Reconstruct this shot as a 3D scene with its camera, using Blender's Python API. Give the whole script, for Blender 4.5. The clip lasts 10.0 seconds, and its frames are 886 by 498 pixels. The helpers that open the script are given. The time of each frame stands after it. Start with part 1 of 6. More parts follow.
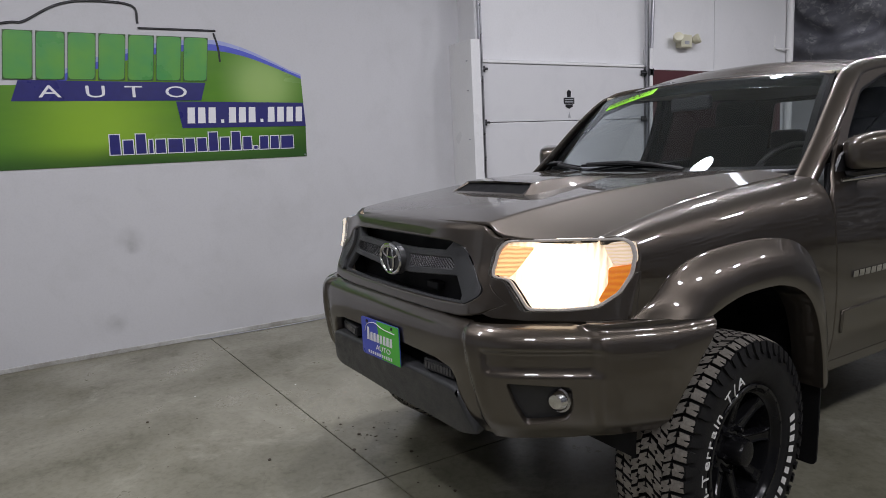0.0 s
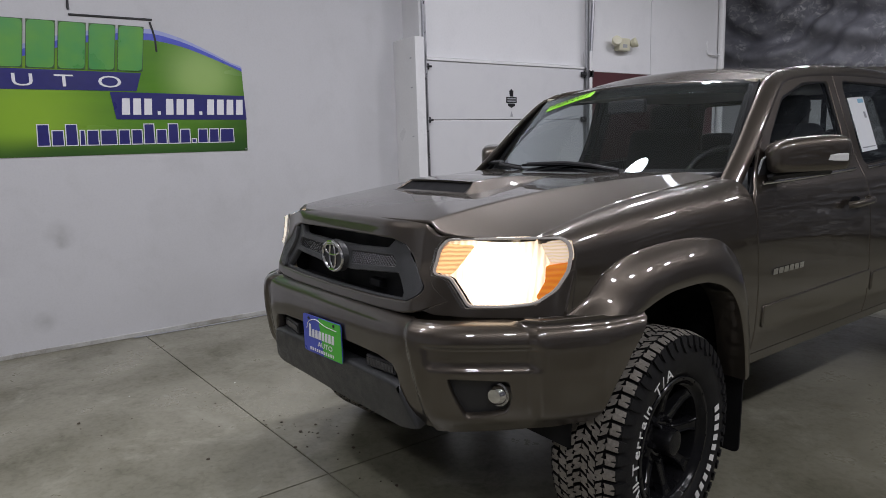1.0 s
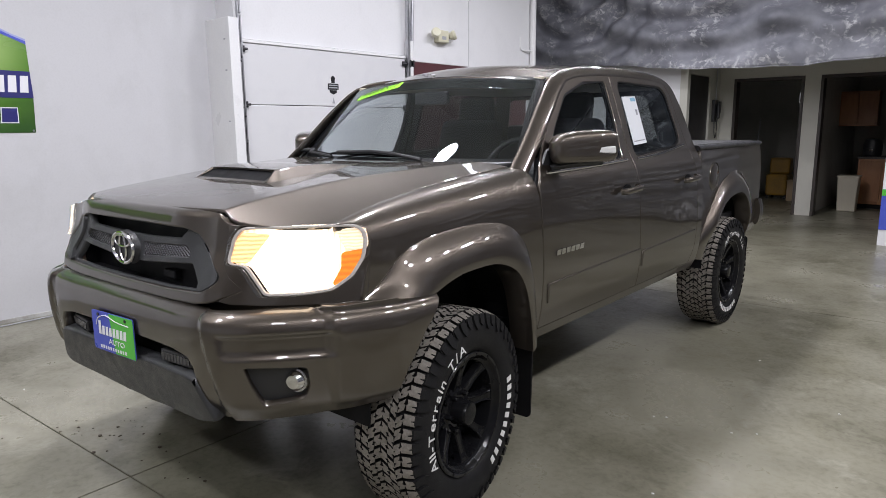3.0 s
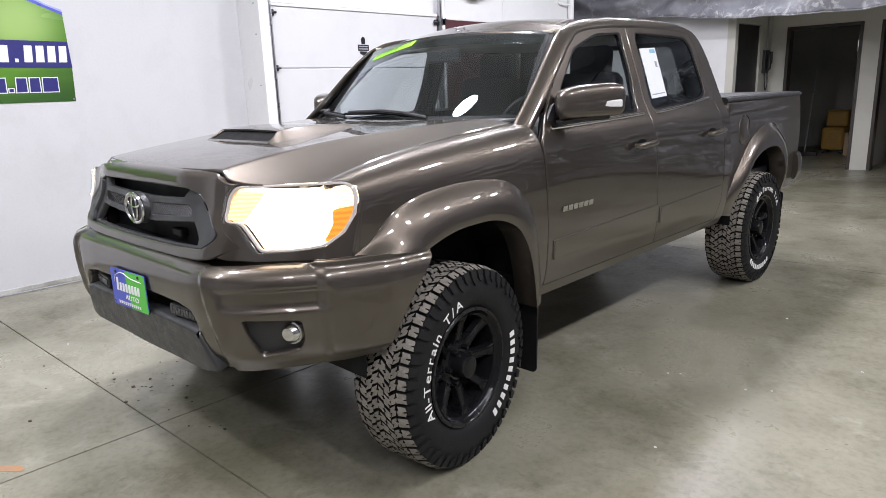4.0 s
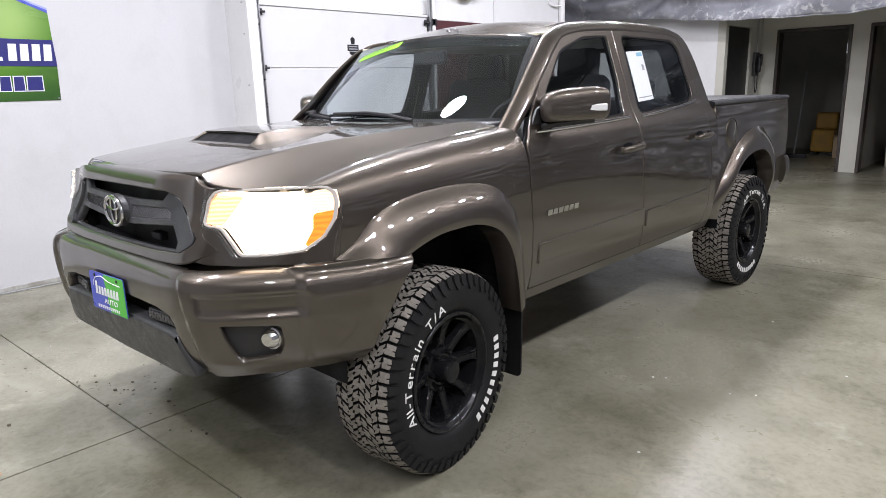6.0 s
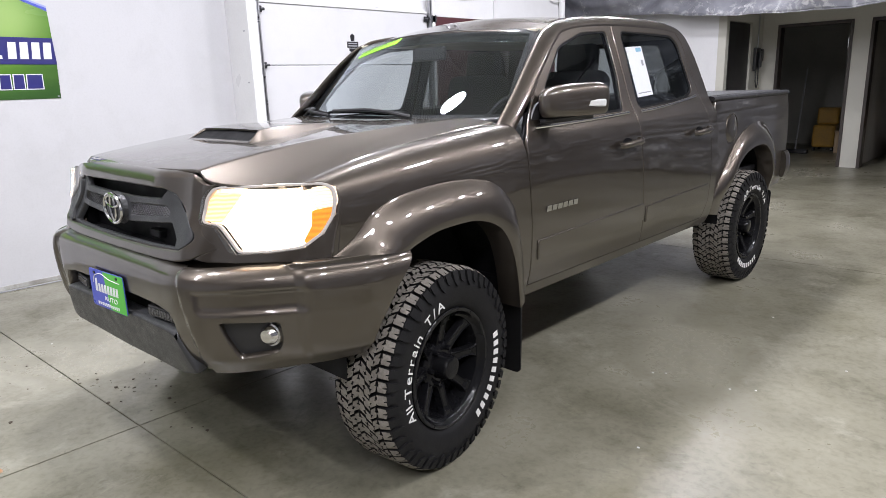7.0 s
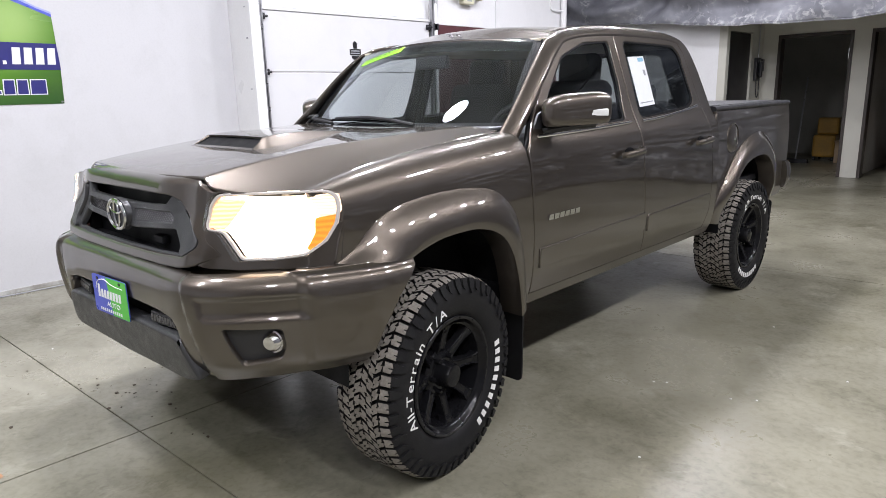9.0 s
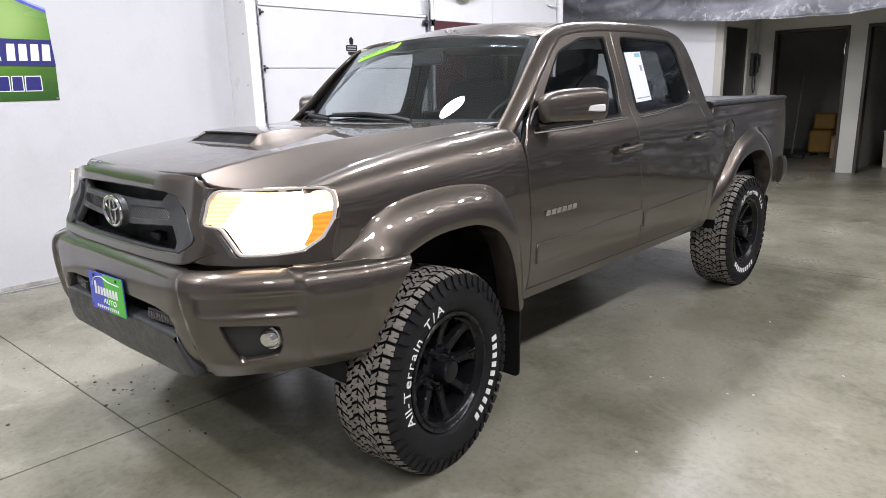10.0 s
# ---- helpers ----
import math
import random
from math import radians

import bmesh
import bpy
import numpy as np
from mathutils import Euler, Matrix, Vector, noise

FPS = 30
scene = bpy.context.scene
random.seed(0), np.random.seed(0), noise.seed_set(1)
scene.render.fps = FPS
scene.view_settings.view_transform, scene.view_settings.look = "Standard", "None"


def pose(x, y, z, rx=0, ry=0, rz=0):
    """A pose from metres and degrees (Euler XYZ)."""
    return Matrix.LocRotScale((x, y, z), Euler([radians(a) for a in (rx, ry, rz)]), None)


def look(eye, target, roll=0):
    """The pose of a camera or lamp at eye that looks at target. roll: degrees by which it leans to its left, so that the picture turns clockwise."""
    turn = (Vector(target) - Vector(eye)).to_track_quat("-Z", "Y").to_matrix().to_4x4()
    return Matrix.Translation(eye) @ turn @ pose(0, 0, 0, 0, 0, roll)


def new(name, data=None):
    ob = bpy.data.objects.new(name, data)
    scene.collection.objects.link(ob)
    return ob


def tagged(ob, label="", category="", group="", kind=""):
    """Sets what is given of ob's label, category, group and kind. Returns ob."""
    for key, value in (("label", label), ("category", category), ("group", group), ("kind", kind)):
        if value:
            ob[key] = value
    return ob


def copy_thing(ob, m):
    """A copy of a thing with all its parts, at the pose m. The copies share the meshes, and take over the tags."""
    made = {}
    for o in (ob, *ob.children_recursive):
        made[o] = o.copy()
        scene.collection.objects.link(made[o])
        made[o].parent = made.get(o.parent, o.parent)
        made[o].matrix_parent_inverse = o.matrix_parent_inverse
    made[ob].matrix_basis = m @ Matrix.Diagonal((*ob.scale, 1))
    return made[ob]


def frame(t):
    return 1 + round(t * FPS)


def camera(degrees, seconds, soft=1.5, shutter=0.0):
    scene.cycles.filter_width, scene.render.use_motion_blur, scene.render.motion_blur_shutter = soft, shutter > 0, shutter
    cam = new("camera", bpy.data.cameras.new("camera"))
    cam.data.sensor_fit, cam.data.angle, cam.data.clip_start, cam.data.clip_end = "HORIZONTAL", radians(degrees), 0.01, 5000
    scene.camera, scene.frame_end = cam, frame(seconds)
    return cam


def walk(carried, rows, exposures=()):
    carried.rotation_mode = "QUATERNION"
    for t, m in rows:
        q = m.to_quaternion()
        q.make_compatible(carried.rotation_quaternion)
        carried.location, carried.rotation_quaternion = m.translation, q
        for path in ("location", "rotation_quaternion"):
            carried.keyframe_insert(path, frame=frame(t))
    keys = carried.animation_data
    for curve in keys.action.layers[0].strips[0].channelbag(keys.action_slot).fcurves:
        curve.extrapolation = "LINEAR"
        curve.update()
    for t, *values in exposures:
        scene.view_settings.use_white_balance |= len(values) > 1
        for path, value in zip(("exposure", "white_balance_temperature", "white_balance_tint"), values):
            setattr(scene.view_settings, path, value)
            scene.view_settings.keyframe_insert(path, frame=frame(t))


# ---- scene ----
cam = camera(67.7, 10.0, 0.8)
PATH = [
    (0, (2.248, -1.976, 1.49), (0.548, -0.964, 1.196), -2.8),
    (0.5, (2.276, -1.999, 1.497), (0.548, -1.031, 1.215), -2.9),
    (1, (2.277, -1.987, 1.501), (0.672, -0.835, 1.188), -1.8),
    (1.5, (2.277, -1.968, 1.503), (0.777, -0.685, 1.182), -1.1),
    (2, (2.284, -1.959, 1.503), (0.902, -0.559, 1.145), 0.2),
    (2.5, (2.32, -1.955, 1.509), (1.017, -0.479, 1.156), -0.3),
    (2.7, (2.343, -1.951, 1.51), (1.086, -0.433, 1.169), -0.9),
    (3.8, (2.59, -1.834, 1.498), (1.24, -0.434, 1.03), -0.5),
    (4, (2.59, -1.82, 1.491), (1.222, -0.439, 1.02), -2.1),
    (4.5, (2.595, -1.806, 1.501), (1.216, -0.436, 1.031), -1.8),
    (5, (2.589, -1.791, 1.504), (1.229, -0.407, 1.02), -1.7),
    (5.5, (2.595, -1.783, 1.504), (1.242, -0.388, 1.032), -1.7),
    (7, (2.612, -1.773, 1.501), (1.258, -0.382, 1.019), -2.0),
    (7.5, (2.603, -1.778, 1.5), (1.233, -0.402, 1.018), -2.2),
    (8, (2.601, -1.781, 1.505), (1.245, -0.394, 1.019), -1.6),
    (8.5, (2.608, -1.782, 1.506), (1.257, -0.385, 1.036), -1.8),
    (9, (2.608, -1.784, 1.507), (1.251, -0.388, 1.045), -1.6),
    (9.5, (2.605, -1.786, 1.507), (1.253, -0.389, 1.039), -1.5),
    (10, (2.608, -1.784, 1.506), (1.26, -0.385, 1.033), -1.7),
]
walk(cam, [(t, look(eye, target, roll)) for t, eye, target, roll in PATH],
     [(0, -0.82), (1.0, -0.87), (1.5, -0.86), (2.0, -0.68), (2.5, -0.24), (2.7, -0.2), (3.8, 0.27), (4.5, 0.37), (5.5, 0.37), (10, 0.37)])

# ---- light ----
world = bpy.data.worlds.new("world")
scene.world = world
world.use_nodes = True
world.node_tree.nodes["Background"].inputs[0].default_value = (0.5, 0.55, 0.6, 1)
world.node_tree.nodes["Background"].inputs[1].default_value = 0.02

CEIL = 4.6


# ---- materials ----
def mat(name, color, rough=0.5, metal=0.0, second=None, grain=(8, 60), amount=0.5, bump=0.0, bump_scale=80, coat=0.0, coat_ior=1.5,
        spec=0.5, rough_var=0.1, stretch=(1, 1, 1)):
    m = bpy.data.materials.new(name)
    m.use_nodes = True
    nt = m.node_tree
    b = nt.nodes["Principled BSDF"]
    b.inputs["Metallic"].default_value = metal
    b.inputs["Coat Weight"].default_value = coat
    b.inputs["Coat Roughness"].default_value = 0.02
    b.inputs["Coat IOR"].default_value = coat_ior
    b.inputs["Specular IOR Level"].default_value = spec
    tc = nt.nodes.new("ShaderNodeTexCoord")
    mp = nt.nodes.new("ShaderNodeMapping")
    mp.inputs["Scale"].default_value = stretch
    nt.links.new(tc.outputs["Object"], mp.inputs["Vector"])
    n1 = nt.nodes.new("ShaderNodeTexNoise")
    n1.inputs["Scale"].default_value = grain[0]
    n1.inputs["Detail"].default_value = 6
    n2 = nt.nodes.new("ShaderNodeTexNoise")
    n2.inputs["Scale"].default_value = grain[1]
    n2.inputs["Detail"].default_value = 4
    for n in (n1, n2):
        nt.links.new(mp.outputs["Vector"], n.inputs["Vector"])
    add = nt.nodes.new("ShaderNodeMath")
    add.operation = "ADD"
    nt.links.new(n1.outputs["Fac"], add.inputs[0])
    nt.links.new(n2.outputs["Fac"], add.inputs[1])
    rng = nt.nodes.new("ShaderNodeMapRange")
    rng.inputs["From Min"].default_value = 0.7
    rng.inputs["From Max"].default_value = 1.3
    rng.inputs["To Max"].default_value = amount
    nt.links.new(add.outputs[0], rng.inputs["Value"])
    mix = nt.nodes.new("ShaderNodeMix")
    mix.data_type = "RGBA"
    mix.inputs["A"].default_value = (*color, 1)
    mix.inputs["B"].default_value = (*(second or tuple(0.75 * c for c in color)), 1)
    nt.links.new(rng.outputs["Result"], mix.inputs["Factor"])
    nt.links.new(mix.outputs["Result"], b.inputs["Base Color"])
    rr = nt.nodes.new("ShaderNodeMapRange")
    rr.inputs["From Min"].default_value = 0.3
    rr.inputs["From Max"].default_value = 0.7
    rr.inputs["To Min"].default_value = max(0.02, rough - rough_var)
    rr.inputs["To Max"].default_value = min(1, rough + rough_var)
    nt.links.new(n1.outputs["Fac"], rr.inputs["Value"])
    nt.links.new(rr.outputs["Result"], b.inputs["Roughness"])
    if bump:
        n3 = nt.nodes.new("ShaderNodeTexNoise")
        n3.inputs["Scale"].default_value = bump_scale
        n3.inputs["Detail"].default_value = 5
        nt.links.new(mp.outputs["Vector"], n3.inputs["Vector"])
        bp = nt.nodes.new("ShaderNodeBump")
        bp.inputs["Strength"].default_value = bump
        bp.inputs["Distance"].default_value = 0.01
        nt.links.new(n3.outputs["Fac"], bp.inputs["Height"])
        nt.links.new(bp.outputs["Normal"], b.inputs["Normal"])
    return m


def glowing(name, color, strength, ribs=0):
    m = bpy.data.materials.new(name)
    m.use_nodes = True
    nt = m.node_tree
    b = nt.nodes["Principled BSDF"]
    if ribs:
        tc = nt.nodes.new("ShaderNodeTexCoord")
        w = nt.nodes.new("ShaderNodeTexWave")
        w.bands_direction = "Z"
        w.inputs["Scale"].default_value = ribs
        w.inputs["Distortion"].default_value = 3.0
        nt.links.new(tc.outputs["Object"], w.inputs["Vector"])
        q = nt.nodes.new("ShaderNodeMapRange")
        q.inputs["To Min"].default_value, q.inputs["To Max"].default_value = strength * 0.45, strength * 1.35
        nt.links.new(w.outputs["Fac"], q.inputs["Value"])
        nt.links.new(q.outputs["Result"], b.inputs["Emission Strength"])
    b.inputs["Base Color"].default_value = (*color, 1)
    b.inputs["Emission Color"].default_value = (*color, 1)
    b.inputs["Emission Strength"].default_value = strength
    return m


def pane_mat(name, tint, ior=1.5, rough=0.0):
    """Thin glass: tinted see-through, its gloss rising towards a grazing view alike on both faces."""
    m = bpy.data.materials.new(name)
    m.use_nodes = True
    nt = m.node_tree
    out = nt.nodes["Material Output"]
    nt.nodes.remove(nt.nodes["Principled BSDF"])
    tr = nt.nodes.new("ShaderNodeBsdfTransparent")
    tr.inputs[0].default_value = (*tint, 1)
    gl = nt.nodes.new("ShaderNodeBsdfGlossy")
    gl.inputs["Roughness"].default_value = rough
    gl.inputs["Color"].default_value = (0.86, 0.95, 1.0, 1)
    lw = nt.nodes.new("ShaderNodeLayerWeight")
    lw.inputs[0].default_value = 0.5
    pw = nt.nodes.new("ShaderNodeMath")
    pw.operation = "POWER"
    pw.inputs[1].default_value = 5.0
    f0 = min(0.5, 2 * ((ior - 1) / (ior + 1)) ** 2)
    fr = nt.nodes.new("ShaderNodeMath")
    fr.operation = "MULTIPLY_ADD"
    fr.inputs[1].default_value, fr.inputs[2].default_value = 1 - f0, f0
    nt.links.new(lw.outputs["Facing"], pw.inputs[0])
    nt.links.new(pw.outputs[0], fr.inputs[0])
    mx = nt.nodes.new("ShaderNodeMixShader")
    nt.links.new(fr.outputs[0], mx.inputs[0])
    nt.links.new(tr.outputs[0], mx.inputs[1])
    nt.links.new(gl.outputs[0], mx.inputs[2])
    nt.links.new(mx.outputs[0], out.inputs[0])
    return m


def wear_mat(name, clean, dirty, rough, low, high, scale=1.2, bump=0.05, spec=0.5, fine=40):
    """A painted or cast surface with broad blotches, cloudy stains and fine grain."""
    m = bpy.data.materials.new(name)
    m.use_nodes = True
    nt = m.node_tree
    b = nt.nodes["Principled BSDF"]
    b.inputs["Specular IOR Level"].default_value = spec
    tc = nt.nodes.new("ShaderNodeTexCoord")
    fac = None
    noises = []
    for sc, det, lo, hi in ((scale, 8, low, high), (scale * 5, 8, 0.52, 0.8), (fine, 6, 0.45, 0.9)):
        n = nt.nodes.new("ShaderNodeTexNoise")
        n.inputs["Scale"].default_value = sc
        n.inputs["Detail"].default_value = det
        n.inputs["Roughness"].default_value = 0.6
        n.inputs["Distortion"].default_value = 0.4
        nt.links.new(tc.outputs["Object"], n.inputs["Vector"])
        r = nt.nodes.new("ShaderNodeMapRange")
        r.inputs["From Min"].default_value = lo
        r.inputs["From Max"].default_value = hi
        nt.links.new(n.outputs["Fac"], r.inputs["Value"])
        noises.append(n)
        if fac is None:
            fac = r.outputs["Result"]
        else:
            a = nt.nodes.new("ShaderNodeMath")
            a.operation = "MULTIPLY_ADD"
            a.inputs[1].default_value = 0.45
            a.use_clamp = True
            nt.links.new(r.outputs["Result"], a.inputs[0])
            nt.links.new(fac, a.inputs[2])
            fac = a.outputs[0]
    mix = nt.nodes.new("ShaderNodeMix")
    mix.data_type = "RGBA"
    mix.inputs["A"].default_value = (*clean, 1)
    mix.inputs["B"].default_value = (*dirty, 1)
    nt.links.new(fac, mix.inputs["Factor"])
    nt.links.new(mix.outputs["Result"], b.inputs["Base Color"])
    rr = nt.nodes.new("ShaderNodeMapRange")
    rr.inputs["To Min"].default_value = rough
    rr.inputs["To Max"].default_value = rough + 0.18
    nt.links.new(fac, rr.inputs["Value"])
    nt.links.new(rr.outputs["Result"], b.inputs["Roughness"])
    bp = nt.nodes.new("ShaderNodeBump")
    bp.inputs["Strength"].default_value = bump
    bp.inputs["Distance"].default_value = 0.004
    nt.links.new(noises[2].outputs["Fac"], bp.inputs["Height"])
    nt.links.new(bp.outputs["Normal"], b.inputs["Normal"])
    return m


CONCRETE = wear_mat("polished_concrete", (0.262, 0.249, 0.192), (0.092, 0.086, 0.054), 0.25, 0.36, 0.74, 0.9, 0.06, 0.5, 30)


def floor_marks(m):
    """Pale scuffs and dark oily flecks over the cast concrete."""
    nt = m.node_tree
    b = nt.nodes["Principled BSDF"]
    src = b.inputs["Base Color"].links[0].from_socket
    tc = nt.nodes.new("ShaderNodeTexCoord")
    for sc, det, rg, lo, hi, top, col in ((2.3, 10, 0.72, 0.56, 0.70, 0.55, (0.37, 0.355, 0.29)), (1.1, 6, 0.6, 0.56, 0.75, 0.55, (0.14, 0.13, 0.08)), (16, 5, 0.55, 0.66, 0.74, 0.5, (0.07, 0.065, 0.045))):
        n = nt.nodes.new("ShaderNodeTexNoise")
        n.inputs["Scale"].default_value, n.inputs["Detail"].default_value, n.inputs["Roughness"].default_value, n.inputs["Distortion"].default_value = sc, det, rg, 0.8
        nt.links.new(tc.outputs["Object"], n.inputs["Vector"])
        q = nt.nodes.new("ShaderNodeMapRange")
        q.inputs["From Min"].default_value, q.inputs["From Max"].default_value, q.inputs["To Max"].default_value = lo, hi, top
        nt.links.new(n.outputs["Fac"], q.inputs["Value"])
        mx = nt.nodes.new("ShaderNodeMix")
        mx.data_type = "RGBA"
        mx.inputs["B"].default_value = (*col, 1)
        nt.links.new(q.outputs["Result"], mx.inputs["Factor"])
        nt.links.new(src, mx.inputs["A"])
        src = mx.outputs["Result"]
    nt.links.new(src, b.inputs["Base Color"])


floor_marks(CONCRETE)
JOINT = mat("joint_filler", (0.06, 0.055, 0.05), 0.8)
WALL = wear_mat("grey_white_wall_paint", (0.57, 0.57, 0.585), (0.48, 0.48, 0.485), 0.45, 0.5, 0.95, 0.7, 0.03, 0.4, 60)


def smudges(m, spots):
    """Soft grey scuffs at given spots (x, y, z, radius, depth) mixed into a material's colour."""
    nt = m.node_tree
    b = nt.nodes["Principled BSDF"]
    src = b.inputs["Base Color"].links[0].from_socket
    tc = nt.nodes.new("ShaderNodeTexCoord")
    ns = nt.nodes.new("ShaderNodeTexNoise")
    ns.inputs["Scale"].default_value = 14
    nt.links.new(tc.outputs["Object"], ns.inputs["Vector"])
    for x, y, z, r, deep in spots:
        d = nt.nodes.new("ShaderNodeVectorMath")
        d.operation = "DISTANCE"
        d.inputs[1].default_value = (x, y, z)
        nt.links.new(tc.outputs["Object"], d.inputs[0])
        q = nt.nodes.new("ShaderNodeMapRange")
        q.inputs["From Min"].default_value, q.inputs["From Max"].default_value = r, 0.0
        nt.links.new(d.outputs["Value"], q.inputs["Value"])
        k = nt.nodes.new("ShaderNodeMath")
        k.operation = "MULTIPLY"
        nt.links.new(q.outputs["Result"], k.inputs[0])
        nt.links.new(ns.outputs["Fac"], k.inputs[1])
        mx = nt.nodes.new("ShaderNodeMix")
        mx.data_type = "RGBA"
        mx.inputs["B"].default_value = (0.36 - deep * 0.2, 0.36 - deep * 0.2, 0.36 - deep * 0.2, 1)
        nt.links.new(k.outputs[0], mx.inputs["Factor"])
        nt.links.new(src, mx.inputs["A"])
        src = mx.outputs["Result"]
    nt.links.new(src, b.inputs["Base Color"])


smudges(WALL, ((-3.55, -1.43, 0.90, 0.13, 0.0), (-3.55, -1.42, 0.84, 0.06, 0.5), (-3.55, -1.6, 0.24, 0.10, 0.0)))
LINER = wear_mat("white_wall_liner", (0.74, 0.74, 0.75), (0.64, 0.64, 0.65), 0.4, 0.55, 0.95, 0.6, 0.02, 0.4, 50)
DIM_WALL = wear_mat("cream_wall_paint", (0.55, 0.54, 0.48), (0.45, 0.44, 0.39), 0.5, 0.5, 0.9, 0.8, 0.04, 0.4, 60)
# Back room walls: some of the rooms' shade is put into this darker colour.
SHADE_WALL = wear_mat("shaded_room_paint", (0.46, 0.45, 0.41), (0.36, 0.35, 0.32), 0.5, 0.45, 0.75)
DOOR_SKIN = wear_mat("white_sectional_door_skin", (0.64, 0.64, 0.65), (0.56, 0.56, 0.58), 0.4, 0.5, 0.95, 0.9, 0.03, 0.4, 90)
CEILING = wear_mat("ceiling_liner", (0.8, 0.8, 0.8), (0.72, 0.72, 0.72), 0.6, 0.5, 0.9, 0.5)
GALV = mat("galvanised_steel", (0.5, 0.5, 0.52), 0.35, 0.9, (0.36, 0.36, 0.38), (20, 120), 0.6)
WHITE_STEEL = mat("white_painted_steel", (0.78, 0.78, 0.78), 0.35, 0.0, (0.68, 0.68, 0.68), (4, 50), 0.5)
DARK_STEEL = mat("dark_bracket_steel", (0.05, 0.05, 0.055), 0.4, 0.6)
MAROON = mat("maroon_paint", (0.09, 0.03, 0.035), 0.45, 0, (0.06, 0.02, 0.022), (3, 60), 0.6)
BLACK_DOOR = mat("black_door_paint", (0.018, 0.017, 0.018), 0.4, 0, (0.03, 0.028, 0.028), (2, 40), 0.6)
FRAME_BROWN = mat("dark_brown_frame", (0.045, 0.035, 0.03), 0.45, 0, (0.03, 0.024, 0.02), (4, 60), 0.5)
IVORY = mat("ivory_plastic", (0.62, 0.6, 0.45), 0.4, 0, (0.55, 0.52, 0.4), (12, 80), 0.5)
BLACK_PLASTIC = mat("black_plastic", (0.018, 0.018, 0.02), 0.4, 0, (0.028, 0.028, 0.03), (20, 200), 0.5, 0.1, 300)
YELLOW = mat("yellow_plastic", (0.40, 0.22, 0.03), 0.4, 0, (0.22, 0.13, 0.03), (6, 60), 0.9)
CARD = mat("tan_cardboard", (0.42, 0.31, 0.2), 0.8, 0, (0.33, 0.24, 0.15), (3, 70), 0.6)
OAK = mat("orange_oak", (0.36, 0.16, 0.06), 0.4, 0, (0.25, 0.1, 0.04), (5, 60), 0.7, stretch=(6, 6, 1))
BEIGE = mat("beige_plastic", (0.55, 0.5, 0.4), 0.45, 0, (0.46, 0.42, 0.33), (5, 60), 0.5)
FRIDGE = mat("white_enamel", (0.75, 0.75, 0.74), 0.25, 0, (0.68, 0.68, 0.67), (2, 60), 0.4)


def banner_print():
    """Vinyl print that shades from dark green at its foot to yellow-green."""
    m = mat("banner_green_print", (0.115, 0.27, 0.03), 0.22, 0, (0.085, 0.215, 0.028), (1.6, 4), 0.9, stretch=(1, 0.45, 2.4))
    nt = m.node_tree
    b = nt.nodes["Principled BSDF"]
    src = b.inputs["Base Color"].links[0].from_socket
    tc = nt.nodes.new("ShaderNodeTexCoord")
    for spot, near, far, col in (((0, -1.55, 1.80), 0.75, 0.05, (0.27, 0.46, 0.04)), ((0, 0.3, 1.35), 1.0, 0.15, (0.03, 0.075, 0.02)), ((0, -1.3, 1.1), 0.62, 0.32, (0.03, 0.075, 0.02)), ((0, -0.25, 2.12), 0.42, 0.05, (0.34, 0.5, 0.16))):
        d = nt.nodes.new("ShaderNodeVectorMath")
        d.operation = "DISTANCE"
        d.inputs[1].default_value = spot
        nt.links.new(tc.outputs["Object"], d.inputs[0])
        q = nt.nodes.new("ShaderNodeMapRange")
        q.interpolation_type = "SMOOTHSTEP"
        q.inputs["From Min"].default_value, q.inputs["From Max"].default_value = near, far
        q.inputs["To Max"].default_value = 0.9
        nt.links.new(d.outputs["Value"], q.inputs["Value"])
        mx = nt.nodes.new("ShaderNodeMix")
        mx.data_type = "RGBA"
        mx.inputs["B"].default_value = (*col, 1)
        nt.links.new(q.outputs["Result"], mx.inputs["Factor"])
        nt.links.new(src, mx.inputs["A"])
        src = mx.outputs["Result"]
    sep = nt.nodes.new("ShaderNodeSeparateXYZ")
    nt.links.new(tc.outputs["Object"], sep.inputs[0])
    q = nt.nodes.new("ShaderNodeMapRange")
    q.interpolation_type = "SMOOTHSTEP"
    q.inputs["From Min"].default_value, q.inputs["From Max"].default_value, q.inputs["To Min"].default_value, q.inputs["To Max"].default_value = 1.50, 1.70, 0.85, 0.0
    nt.links.new(sep.outputs["Z"], q.inputs["Value"])
    mx = nt.nodes.new("ShaderNodeMix")
    mx.data_type = "RGBA"
    mx.inputs["B"].default_value = (0.03, 0.085, 0.02, 1)
    nt.links.new(q.outputs["Result"], mx.inputs["Factor"])
    nt.links.new(src, mx.inputs["A"])
    src = mx.outputs["Result"]
    nt.links.new(src, b.inputs["Base Color"])
    return m


